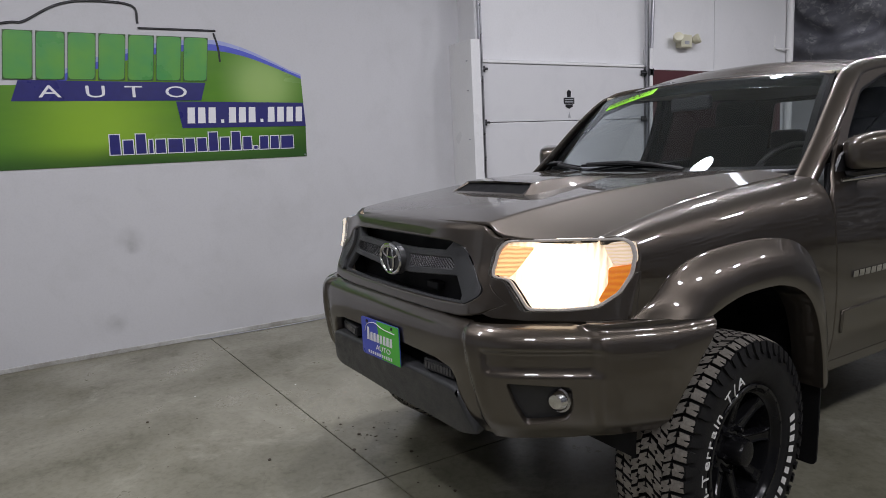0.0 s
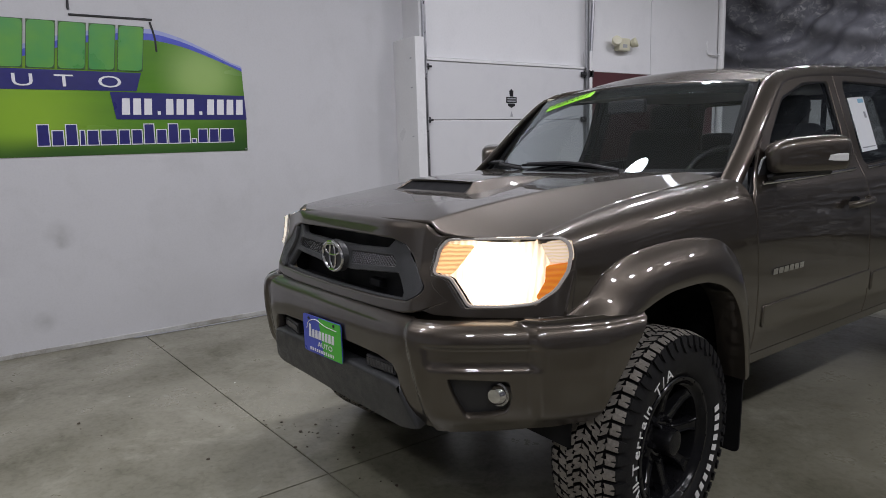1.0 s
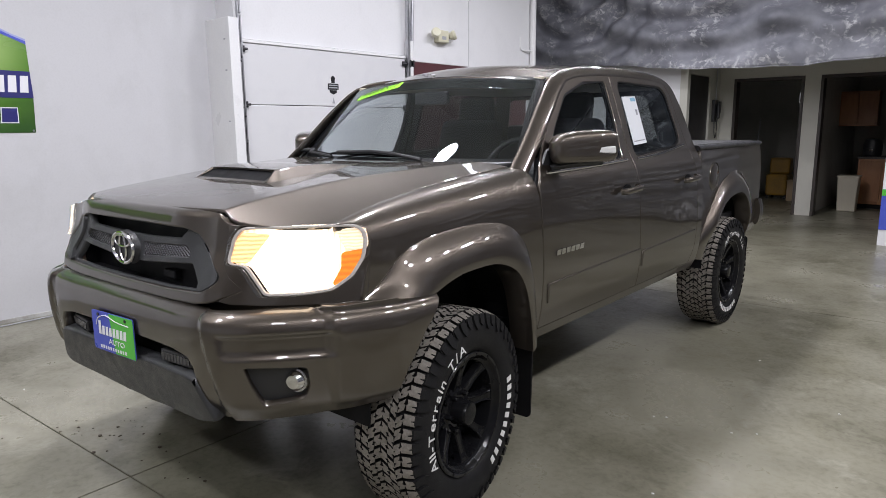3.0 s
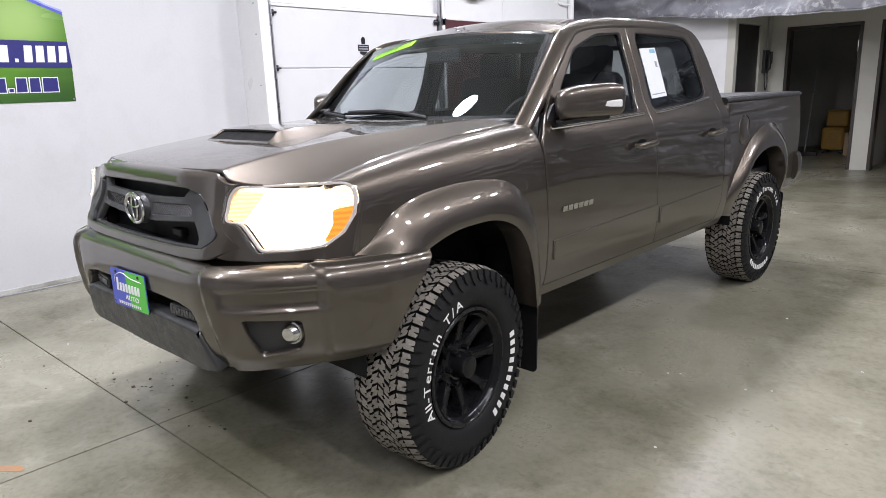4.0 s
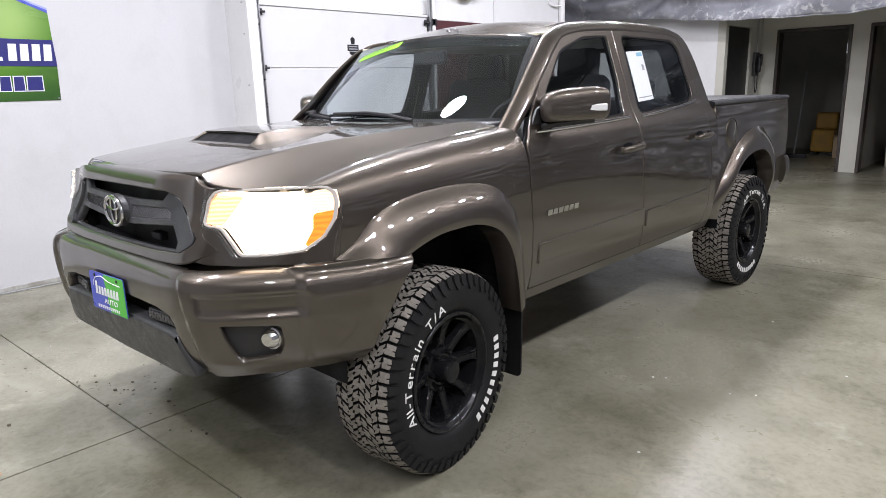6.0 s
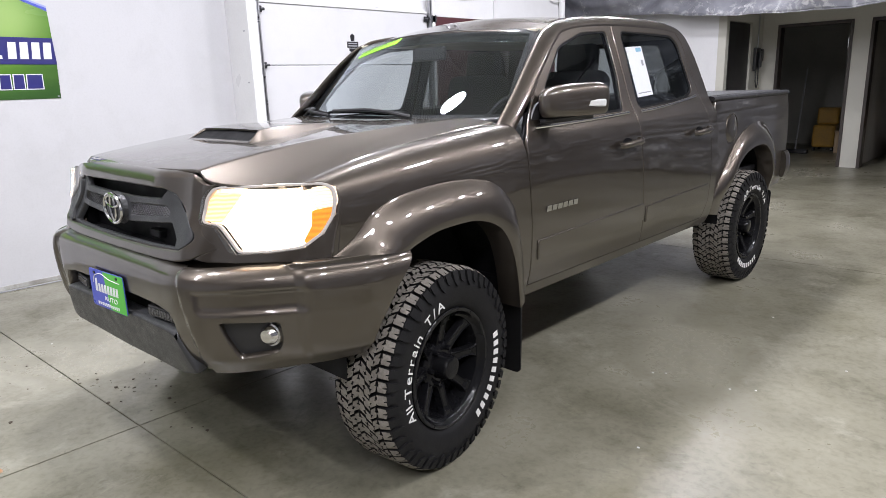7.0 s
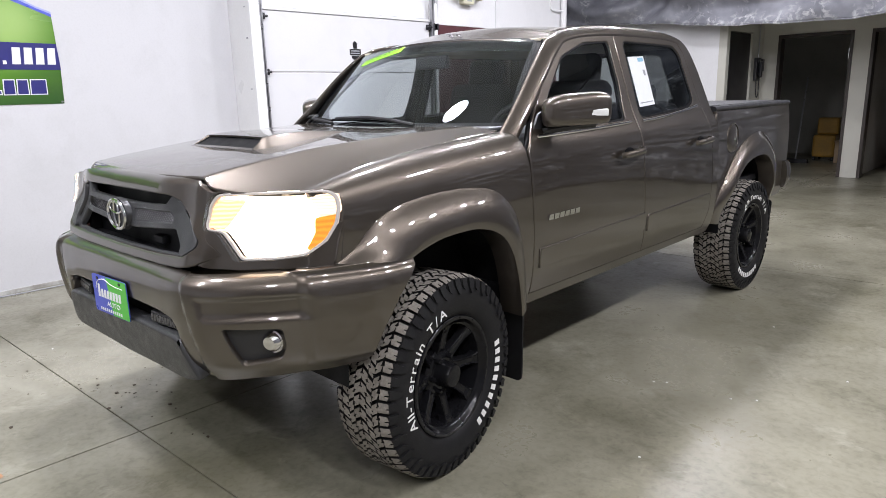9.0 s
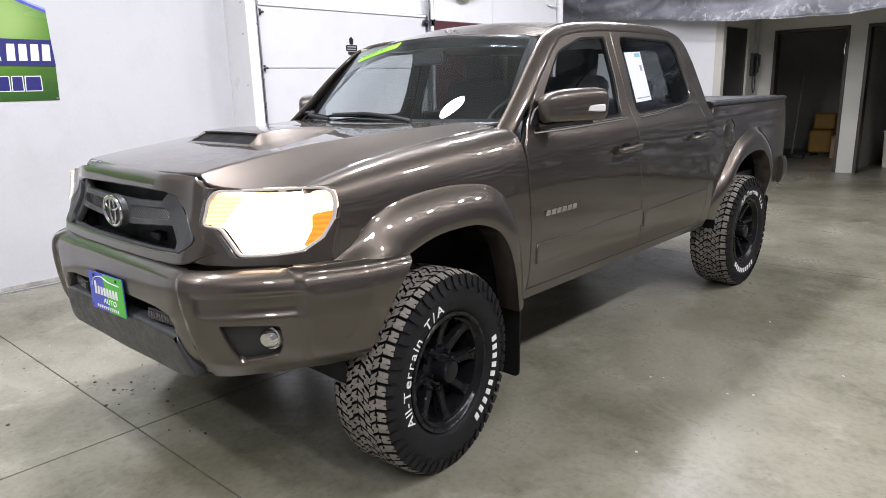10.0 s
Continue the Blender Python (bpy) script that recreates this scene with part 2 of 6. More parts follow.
BANNER_GREEN = banner_print()
PALE_BLUE = mat("pale_blue_print", (0.36, 0.40, 0.66), 0.3, 0, (0.3, 0.34, 0.62), (3, 20), 0.6)
BANNER_DARK = mat("banner_dark_green_print", (0.05, 0.12, 0.03), 0.32, 0, (0.03, 0.07, 0.03), (1.5, 6), 0.8)
LETTER_GREEN = mat("letter_green_print", (0.07, 0.3, 0.08), 0.32, 0, (0.13, 0.36, 0.05), (2.5, 5), 0.9)
NAVY = mat("navy_print", (0.025, 0.025, 0.17), 0.32, 0, (0.02, 0.02, 0.11), (2, 20), 0.6)
BLUE_EDGE = mat("blue_print", (0.06, 0.08, 0.5), 0.32, 0, (0.12, 0.15, 0.6), (3, 20), 0.6)
WHITE_PRINT = mat("white_print", (0.8, 0.8, 0.82), 0.35, 0, (0.74, 0.74, 0.78), (3, 30), 0.5)
BLACK_PRINT = mat("black_print", (0.012, 0.012, 0.014), 0.35)


def cloth_mat(name, dark, mid, pale, scuffs):
    """Painted backdrop cloth: broad cloudy tones with broken pale scuffs gathered in patches."""
    m = mat(name, dark, 0.5, 0, mid, (1.3, 5), 1.0, 0.25, 60, spec=0.35)
    nt = m.node_tree
    b = nt.nodes["Principled BSDF"]
    src = b.inputs["Base Color"].links[0].from_socket
    tc = nt.nodes.new("ShaderNodeTexCoord")
    masks = []
    for sc, det, lo, hi in ((1.6, 3, 0.46, 0.64), (11, 8, 0.50, 0.60)):
        n = nt.nodes.new("ShaderNodeTexNoise")
        n.inputs["Scale"].default_value, n.inputs["Detail"].default_value, n.inputs["Roughness"].default_value, n.inputs["Distortion"].default_value = sc, det, 0.65, 0.6
        nt.links.new(tc.outputs["Object"], n.inputs["Vector"])
        q = nt.nodes.new("ShaderNodeMapRange")
        q.inputs["From Min"].default_value, q.inputs["From Max"].default_value = lo, hi
        nt.links.new(n.outputs["Fac"], q.inputs["Value"])
        masks.append(q.outputs["Result"])
    k = nt.nodes.new("ShaderNodeMath")
    k.operation = "MULTIPLY"
    nt.links.new(masks[0], k.inputs[0])
    nt.links.new(masks[1], k.inputs[1])
    k2 = nt.nodes.new("ShaderNodeMath")
    k2.operation = "MULTIPLY"
    k2.inputs[1].default_value = scuffs
    nt.links.new(k.outputs[0], k2.inputs[0])
    mx = nt.nodes.new("ShaderNodeMix")
    mx.data_type = "RGBA"
    mx.inputs["B"].default_value = (*pale, 1)
    nt.links.new(k2.outputs[0], mx.inputs["Factor"])
    nt.links.new(src, mx.inputs["A"])
    nt.links.new(mx.outputs["Result"], b.inputs["Base Color"])
    return m


TARP_MAT = cloth_mat("camouflage_tarp_cloth", (0.34, 0.345, 0.385), (0.17, 0.175, 0.20), (0.74, 0.74, 0.75), 0.8)
BACKDROP_MAT = cloth_mat("dark_backdrop_cloth", (0.16, 0.165, 0.18), (0.035, 0.036, 0.04), (0.72, 0.72, 0.73), 0.7)

PAINT = mat("bronze_metallic_paint", (0.096, 0.080, 0.065), 0.38, 0.9, (0.070, 0.058, 0.047), (900, 2500), 0.8, 0.0, 80, 1.0, 1.75, 0.5, 0.03)


def wavy_coat(m, scale, strength):
    """Slow waviness of pressed steel in the clear coat's reflections."""
    nt = m.node_tree
    tc = nt.nodes.new("ShaderNodeTexCoord")
    n = nt.nodes.new("ShaderNodeTexNoise")
    n.inputs["Scale"].default_value = scale
    n.inputs["Detail"].default_value = 1.5
    nt.links.new(tc.outputs["Object"], n.inputs["Vector"])
    bp = nt.nodes.new("ShaderNodeBump")
    bp.inputs["Strength"].default_value = strength
    bp.inputs["Distance"].default_value = 0.02
    nt.links.new(n.outputs["Fac"], bp.inputs["Height"])
    nt.links.new(bp.outputs["Normal"], nt.nodes["Principled BSDF"].inputs["Coat Normal"])


wavy_coat(PAINT, 5.0, 0.10)
GREY_PLASTIC = mat("dark_grey_textured_plastic", (0.040, 0.041, 0.043), 0.40, 0, (0.030, 0.031, 0.033), (20, 300), 0.6, 0.12, 900)
# Black plastic; sheets of it behind openings also stand for their deep shade.
DARK = mat("unlit_black_plastic", (0.008, 0.008, 0.009), 0.6, spec=0.15)
SEAL = mat("black_rubber_seal", (0.006, 0.006, 0.007), 0.5, spec=0.12)
CHROME = mat("chrome", (0.75, 0.75, 0.76), 0.08, 1.0, (0.65, 0.65, 0.67), (10, 60), 0.5, rough_var=0.03)
RUBBER = mat("tyre_rubber", (0.008, 0.008, 0.009), 0.55, 0, (0.014, 0.0135, 0.013), (7, 90), 0.7, 0.15, 250, spec=0.2)
TREAD = mat("dusty_tread_rubber", (0.25, 0.228, 0.195), 0.8, 0, (0.12, 0.11, 0.095), (14, 120), 0.8, 0.2, 300)
RIM = mat("gloss_black_wheel_enamel", (0.006, 0.006, 0.007), 0.16, 0.0, (0.009, 0.009, 0.009), (10, 80), 0.5, spec=0.22)
LETTER_WHITE = mat("raised_white_rubber", (0.75, 0.74, 0.72), 0.6, 0, (0.62, 0.6, 0.57), (20, 120), 0.5)
WINDSHIELD = pane_mat("windshield_glass", (0.82, 0.85, 0.86), 1.62)
PRIVACY = pane_mat("privacy_glass", (0.2, 0.21, 0.21), 1.68)
SIDE_GLASS = pane_mat("side_glass", (0.70, 0.74, 0.74), 1.5)
CLEAR = pane_mat("clear_lamp_lens", (0.95, 0.95, 0.95), 1.45)


def reflector_glow(name, color, low, high):
    """A reflector painted with its bulb's light: brightest round the bulb, broken by fluted bands."""
    m = glowing(name, color, high)
    nt = m.node_tree
    b = nt.nodes["Principled BSDF"]
    tc = nt.nodes.new("ShaderNodeTexCoord")
    ab = nt.nodes.new("ShaderNodeVectorMath")
    ab.operation = "ABSOLUTE"
    nt.links.new(tc.outputs["Object"], ab.inputs[0])
    d = nt.nodes.new("ShaderNodeVectorMath")
    d.operation = "DISTANCE"
    d.inputs[1].default_value = (0.70, 0.63, 1.09)
    nt.links.new(ab.outputs[0], d.inputs[0])
    wv = nt.nodes.new("ShaderNodeTexWave")
    wv.bands_direction = "X"
    wv.inputs["Scale"].default_value, wv.inputs["Distortion"].default_value, wv.inputs["Detail"].default_value, wv.inputs["Detail Scale"].default_value = 22, 2.5, 3, 2.0
    nt.links.new(tc.outputs["Object"], wv.inputs["Vector"])
    wm = nt.nodes.new("ShaderNodeMath")
    wm.operation = "MULTIPLY_ADD"
    wm.inputs[1].default_value = 0.04
    nt.links.new(wv.outputs["Fac"], wm.inputs[0])
    nt.links.new(d.outputs["Value"], wm.inputs[2])
    q = nt.nodes.new("ShaderNodeMapRange")
    q.inputs["From Min"].default_value, q.inputs["From Max"].default_value = 0.09, 0.20
    q.inputs["To Min"].default_value, q.inputs["To Max"].default_value = high, low
    nt.links.new(wm.outputs[0], q.inputs["Value"])
    nt.links.new(q.outputs["Result"], b.inputs["Emission Strength"])
    return m


LAMP_GLOW = reflector_glow("warm_halogen_glow", (1.0, 0.80, 0.58), 0.7, 5.0)
AMBER_GLOW = glowing("amber_lamp_glow", (0.9, 0.26, 0.02), 0.6, 16)
TURN_GLOW = glowing("pale_amber_glow", (1.0, 0.56, 0.24), 1.6, 22)
PARK_GLOW = glowing("parking_glow", (1.0, 0.78, 0.58), 0.85, 30)
LED_OFF = mat("unlit_led_lens", (0.10, 0.10, 0.105), 0.15, 0.3, (0.03, 0.03, 0.032), (60, 200), 0.8)
LENS_RIM = mat("pale_lens_rim", (0.58, 0.54, 0.51), 0.35, 0.0, (0.42, 0.39, 0.36), (20, 90), 0.6)
RED_LENS = mat("red_lamp_plastic", (0.3, 0.01, 0.01), 0.15, 0, (0.22, 0.01, 0.01), (20, 90), 0.5)
SEAT_CLOTH = mat("charcoal_seat_cloth", (0.04, 0.04, 0.042), 0.8, 0, (0.055, 0.055, 0.058), (30, 250), 0.6, 0.04, 400)
DASH = mat("grey_dashboard_plastic", (0.17, 0.185, 0.19), 0.55, 0, (0.055, 0.06, 0.065), (20, 200), 0.5, 0.0, 300)
PAPER = mat("white_paper", (0.8, 0.82, 0.84), 0.5, 0, (0.74, 0.76, 0.8), (5, 60), 0.5)
PALE_INK = mat("pale_blue_ink", (0.25, 0.5, 0.66), 0.5)
GREY_INK = mat("grey_ink", (0.35, 0.36, 0.38), 0.6)
LIME = mat("lime_film", (0.35, 0.85, 0.05), 0.4, 0, (0.32, 0.78, 0.05), (5, 60), 0.5)
PLATE_BLUE = mat("plate_blue", (0.07, 0.1, 0.5), 0.35, 0, (0.05, 0.07, 0.42), (9, 60), 0.5)
PLATE_GREEN = mat("plate_green", (0.09, 0.5, 0.05), 0.35, 0, (0.07, 0.42, 0.05), (9, 60), 0.5)
LED_WHITE = glowing("tube_diffuser", (1.0, 0.98, 0.95), 6.0)
DEBRIS = mat("dried_mud", (0.07, 0.055, 0.04), 0.9, 0, (0.11, 0.09, 0.07), (30, 120), 0.6)
GRIT = mat("pale_grit", (0.7, 0.7, 0.68), 0.6)


# ---- building helpers ----
def finish(ob, smooth):
    if smooth:
        ob.data.polygons.foreach_set("use_smooth", [True] * len(ob.data.polygons))
        ob.data.set_sharp_from_angle(angle=radians(38))
    return ob


def mesh_object(name, bm, material, parent=None, label="", smooth=False):
    me = bpy.data.meshes.new(name)
    if isinstance(bm, bmesh.types.BMesh):
        bmesh.ops.recalc_face_normals(bm, faces=bm.faces)
        bm.to_mesh(me)
        bm.free()
    else:
        me = bm
    me.materials.append(material)
    ob = new(name, me)
    if parent:
        ob.parent = parent
    if label:
        ob["label"] = label
    return finish(ob, smooth)


part = mesh_object


def thing(name, label, category, at=(0, 0, 0), turn=0, group="", kind=""):
    e = new(name)
    e.empty_display_size = 0.1
    e.matrix_basis = pose(*at, 0, 0, turn)
    return tagged(e, label, category, group, kind)


def box(x0, x1, y0, y1, z0, z1, bevel=0.0, bm=None, segments=2):
    own = bmesh.new()
    bmesh.ops.create_cube(own, size=1)
    for v in own.verts:
        v.co = Vector(((x0 + x1) / 2 + v.co.x * (x1 - x0), (y0 + y1) / 2 + v.co.y * (y1 - y0), (z0 + z1) / 2 + v.co.z * (z1 - z0)))
    if bevel:
        bmesh.ops.bevel(own, geom=own.edges[:], offset=bevel, segments=segments, affect="EDGES", profile=0.5)
    if bm is None:
        return own
    tmp = bpy.data.meshes.new("tmp")
    own.to_mesh(tmp)
    own.free()
    bm.from_mesh(tmp)
    bpy.data.meshes.remove(tmp)
    return bm


def merged(bm, other, m=Matrix()):
    """Adds other, moved by m, to bm."""
    other.transform(m)
    tmp = bpy.data.meshes.new("tmp")
    other.to_mesh(tmp)
    other.free()
    bm.from_mesh(tmp)
    bpy.data.meshes.remove(tmp)
    return bm


def tube(points, radius, sides=10, flat=(1, 1), closed=False, up=(0, 0, 1)):
    """A rod swept along points; radius: one number or one for each point; flat: the section's two half-widths."""
    bm = bmesh.new()
    pts = [Vector(p) for p in points]
    radii = radius if isinstance(radius, (list, tuple)) else [radius] * len(pts)
    rings = []
    for i, p in enumerate(pts):
        a = pts[i - 1] if i or closed else p
        b = pts[(i + 1) % len(pts)] if i < len(pts) - 1 or closed else p
        t = (b - a).normalized()
        side = t.cross(Vector(up))
        side = side.normalized() if side.length > 1e-4 else Vector((1, 0, 0))
        over = side.cross(t).normalized()
        rings.append([bm.verts.new(p + radii[i] * (math.cos(2 * math.pi * k / sides) * flat[0] * side + math.sin(2 * math.pi * k / sides) * flat[1] * over)) for k in range(sides)])
    n = len(rings)
    for i in range(n if closed else n - 1):
        for k in range(sides):
            bm.faces.new((rings[i][k], rings[i][(k + 1) % sides], rings[(i + 1) % n][(k + 1) % sides], rings[(i + 1) % n][k]))
    if not closed:
        bm.faces.new(rings[0])
        bm.faces.new(rings[-1][::-1])
    return bm


def spline(points, steps=8):
    """A smooth line through points."""
    p = [np.array(q, float) for q in points]
    p = [2 * p[0] - p[1]] + p + [2 * p[-1] - p[-2]]
    out = []
    for i in range(1, len(p) - 2):
        for k in range(steps):
            t = k / steps
            out.append(tuple(0.5 * (2 * p[i] + (p[i + 1] - p[i - 1]) * t + (2 * p[i - 1] - 5 * p[i] + 4 * p[i + 1] - p[i + 2]) * t * t
                                    + (3 * p[i] - p[i - 1] - 3 * p[i + 1] + p[i + 2]) * t ** 3)))
    return out + [tuple(p[-2])]


def curve1(xs, ys):
    """A smooth function of one number through knots, without overshoot."""
    x, y = np.array(xs, float), np.array(ys, float)
    h, d = np.diff(x), np.diff(y) / np.diff(x)
    m = np.zeros(len(x))
    for i in range(1, len(x) - 1):
        if d[i - 1] * d[i] > 0:
            w1, w2 = 2 * h[i] + h[i - 1], h[i] + 2 * h[i - 1]
            m[i] = (w1 + w2) / (w1 / d[i - 1] + w2 / d[i])
    m[0], m[-1] = d[0], d[-1]

    def f(v):
        if v <= x[0]:
            return y[0] + m[0] * (v - x[0])
        if v >= x[-1]:
            return y[-1] + m[-1] * (v - x[-1])
        i = int(np.searchsorted(x, v, side="right") - 1)
        t = (v - x[i]) / h[i]
        return ((2 * t ** 3 - 3 * t * t + 1) * y[i] + (t ** 3 - 2 * t * t + t) * h[i] * m[i]
                + (3 * t * t - 2 * t ** 3) * y[i + 1] + (t ** 3 - t * t) * h[i] * m[i + 1])
    return f


def smooth01(v):
    v = min(1, max(0, v))
    return v * v * (3 - 2 * v)


def rounded(poly, r, n=4):
    """The polygon with its corners rounded by up to r."""
    out = []
    k = len(poly)
    for i in range(k):
        p, a, b = (Vector(poly[j % k]) for j in (i, i - 1, i + 1))
        da, db = (a - p), (b - p)
        ra, rb = min(r, 0.45 * da.length), min(r, 0.45 * db.length)
        s, e = p + da.normalized() * ra, p + db.normalized() * rb
        for q in range(n + 1):
            t = q / n
            out.append(tuple((1 - t) ** 2 * s + 2 * t * (1 - t) * p + t * t * e))
    return out


def inside(poly, pts):
    x, y = pts[:, 0], pts[:, 1]
    hit = np.zeros(len(pts), bool)
    for (x0, y0), (x1, y1) in zip(poly, poly[1:] + poly[:1]):
        if y0 != y1:
            hit ^= ((y0 > y) != (y1 > y)) & (x < (x1 - x0) * (y - y0) / (y1 - y0) + x0)
    return hit


def panel(name, poly, surf, out, material, parent, holes=(), step=0.03, depth=0.014, label="", edge=0.003, both=False, extra=()):
    """A sheet cut to a polygon in (u, v) and laid on surf(u, v); its rim turns in by depth. out: a way that points outwards."""
    from_edges, loops, pts = [], [], []
    for loop in (poly, *holes):
        dense = []
        for a, b in zip(loop, loop[1:] + loop[:1]):
            n = max(1, int(math.ceil(math.dist(a, b) / step)))
            dense += [(a[0] + (b[0] - a[0]) * i / n, a[1] + (b[1] - a[1]) * i / n) for i in range(n)]
        loops.append(dense)
        first = len(pts)
        pts += dense
        from_edges += [(first + i, first + (i + 1) % len(dense)) for i in range(len(dense))]
    border = np.array(pts)
    (u0, v0), (u1, v1) = border.min(0), border.max(0)
    gu, gv = np.meshgrid(np.arange(u0 + step / 2, u1, step), np.arange(v0 + step / 2, v1, step))
    grid = np.c_[gu.ravel(), gv.ravel()]
    grid = grid[inside(list(map(tuple, loops[0])), grid)]
    for h in loops[1:]:
        grid = grid[~inside(h, grid)]
    if len(grid):
        near = np.array([np.min((border[:, 0] - g[0]) ** 2 + (border[:, 1] - g[1]) ** 2) for g in grid])
        grid = grid[near > (0.45 * step) ** 2]
        if len(extra):
            on = np.array(extra)
            grid = grid[np.array([np.min((on[:, 0] - g[0]) ** 2 + (on[:, 1] - g[1]) ** 2) for g in grid]) > (0.6 * step) ** 2]
            grid = np.r_[grid, on]
    from mathutils.geometry import delaunay_2d_cdt
    vs, _, fs, *_ = delaunay_2d_cdt([Vector(p) for p in pts] + [Vector(p) for p in grid], from_edges, [], 0, 1e-6)
    flat = np.array([(v.x, v.y) for v in vs])
    mid = np.array([flat[list(f)].mean(0) for f in fs])
    keep = inside(loops[0], mid)
    for h in loops[1:]:
        keep &= ~inside(h, mid)
    e = 1e-3

    def place(u, v):
        return Vector(surf(u, v))

    def normal(u, v):
        n = (place(u + e, v) - place(u - e, v)).cross(place(u, v + e) - place(u, v - e)).normalized()
        return n if n.dot(Vector(out)) > 0 else -n

    verts = [place(*p) for p in flat]
    norms = [normal(*p) for p in flat]
    faces = []
    for f, k in zip(fs, keep):
        if k:
            f = list(f)
            n = (verts[f[1]] - verts[f[0]]).cross(verts[f[2]] - verts[f[0]])
            faces.append(f if n.dot(norms[f[0]]) > 0 else f[::-1])
    used = {}
    for f in faces:
        for a, b in zip(f, f[1:] + f[:1]):
            used[(a, b)] = used.get((a, b), 0) + 1
    rims = [(a, b) for (a, b) in used if (b, a) not in used]
    ring = {}
    for a, b in rims:
        way = (verts[b] - verts[a]).normalized()
        side = way.cross(norms[a]).normalized()
        for q in (a, b):
            ring.setdefault(q, Vector((0, 0, 0)))
            ring[q] += side
    top, low = {}, {}
    for q, side in ring.items():
        side = side.normalized()
        top[q] = len(verts)
        verts.append(verts[q] + edge * side * 0.7 - norms[q] * edge)
        norms.append((side + 0.6 * norms[q]).normalized())
        low[q] = len(verts)
        verts.append(verts[q] + edge * side * 0.7 - norms[q] * depth)
        norms.append(side)
    for a, b in rims:
        faces.append([a, top[a], top[b], b])
        faces.append([top[a], low[a], low[b], top[b]])
    me = bpy.data.meshes.new(name)
    me.from_pydata([tuple(v) for v in verts], [], faces)
    me.polygons.foreach_set("use_smooth", [True] * len(me.polygons))
    me.normals_split_custom_set_from_vertices([tuple(n) for n in norms])
    me.materials.append(material)
    ob = new(name, me)
    ob.parent = parent
    if label:
        ob["label"] = label
    if both:
        twin = new(name, me)
        twin.parent = parent
        twin.scale = (-1, 1, 1)
        if label:
            twin["label"] = label
    return ob


def twin_of(ob):
    """The same part on the other side of its thing."""
    t = new(ob.name.split(".")[0], ob.data)
    t.parent = ob.parent
    t.scale = (-ob.scale.x, ob.scale.y, ob.scale.z)
    t.location, t.rotation_euler = (-ob.location.x, ob.location.y, ob.location.z), (ob.rotation_euler.x, -ob.rotation_euler.y, -ob.rotation_euler.z)
    for key in ("label",):
        if key in ob:
            t[key] = ob[key]
    return t


def lettering(text, size, depth=0.001, shear=0.0, squeeze=1.0):
    """A bmesh of letters in the xy plane, from x = 0."""
    c = bpy.data.curves.new("letters", "FONT")
    c.body, c.size, c.extrude, c.shear = text, size, depth, shear
    c.resolution_u = 3
    ob = new("letters", c)
    bpy.context.view_layer.update()
    me = bpy.data.meshes.new_from_object(ob.evaluated_get(bpy.context.evaluated_depsgraph_get()))
    bpy.data.objects.remove(ob)
    bm = bmesh.new()
    bm.from_mesh(me)
    bpy.data.meshes.remove(me)
    for v in bm.verts:
        v.co.x *= squeeze
    return bm


def slab(poly, thickness, m=Matrix(), bevel=0.0):
    """A flat polygon in xy with thickness along z, moved by m."""
    bm = bmesh.new()
    f = bm.faces.new([bm.verts.new((*p, 0)) for p in poly])
    r = bmesh.ops.extrude_face_region(bm, geom=[f])
    bmesh.ops.translate(bm, verts=[v for v in r["geom"] if isinstance(v, bmesh.types.BMVert)], vec=(0, 0, thickness))
    if bevel:
        bmesh.ops.bevel(bm, geom=bm.edges[:], offset=bevel, segments=2, affect="EDGES")
    bm.transform(m)
    return bm


def turned(profile, n=48, axis="z"):
    """A profile of (radius, height) turned round z (or x)."""
    bm = bmesh.new()
    rings = []
    for k in range(n):
        a = 2 * math.pi * k / n
        rings.append([bm.verts.new((r * math.cos(a), r * math.sin(a), h) if axis == "z" else (h, r * math.cos(a), r * math.sin(a))) for r, h in profile])
    for k in range(n):
        for i in range(len(profile) - 1):
            bm.faces.new((rings[k][i], rings[k][i + 1], rings[(k + 1) % n][i + 1], rings[(k + 1) % n][i]))
    bmesh.ops.remove_doubles(bm, verts=bm.verts, dist=1e-5)
    return bm


# ---- the hall ----
X_WALL, X_NEAR, X_EAST, Y_SOUTH = -3.55, -3.26, 7.5, -9.0
TARP_Y, BACK_Y, ALC_X, ROOM_Y = 8.55, 8.75, -1.51, 10.3


def structure(name, bm, material, label, category="wall"):
    return tagged(mesh_object(name, bm, material), label, category, kind="structure")


ground = structure("floor", box(-4.9, 7.7, -10, 15.3, -0.2, -0.012), JOINT, "grey polished concrete hall floor with sawn joints", "floor")
xs, ys = [-4.9, -0.395, 3.4, 7.7], [-9.6, -4.9, -0.765, 3.87, 9.0, 14.9]
for i in range(3):
    for j in range(5):
        g = 0.0028
        quad = [(x, y + 0.045 * (x + 0.4)) for x, y in ((xs[i] + g, ys[j] + g), (xs[i + 1] - g, ys[j] + g), (xs[i + 1] - g, ys[j + 1] - g), (xs[i] + g, ys[j + 1] - g))]
        part("slab", slab(quad, 0.05, Matrix.Translation((0, 0, -0.05)), 0.002), CONCRETE, ground)

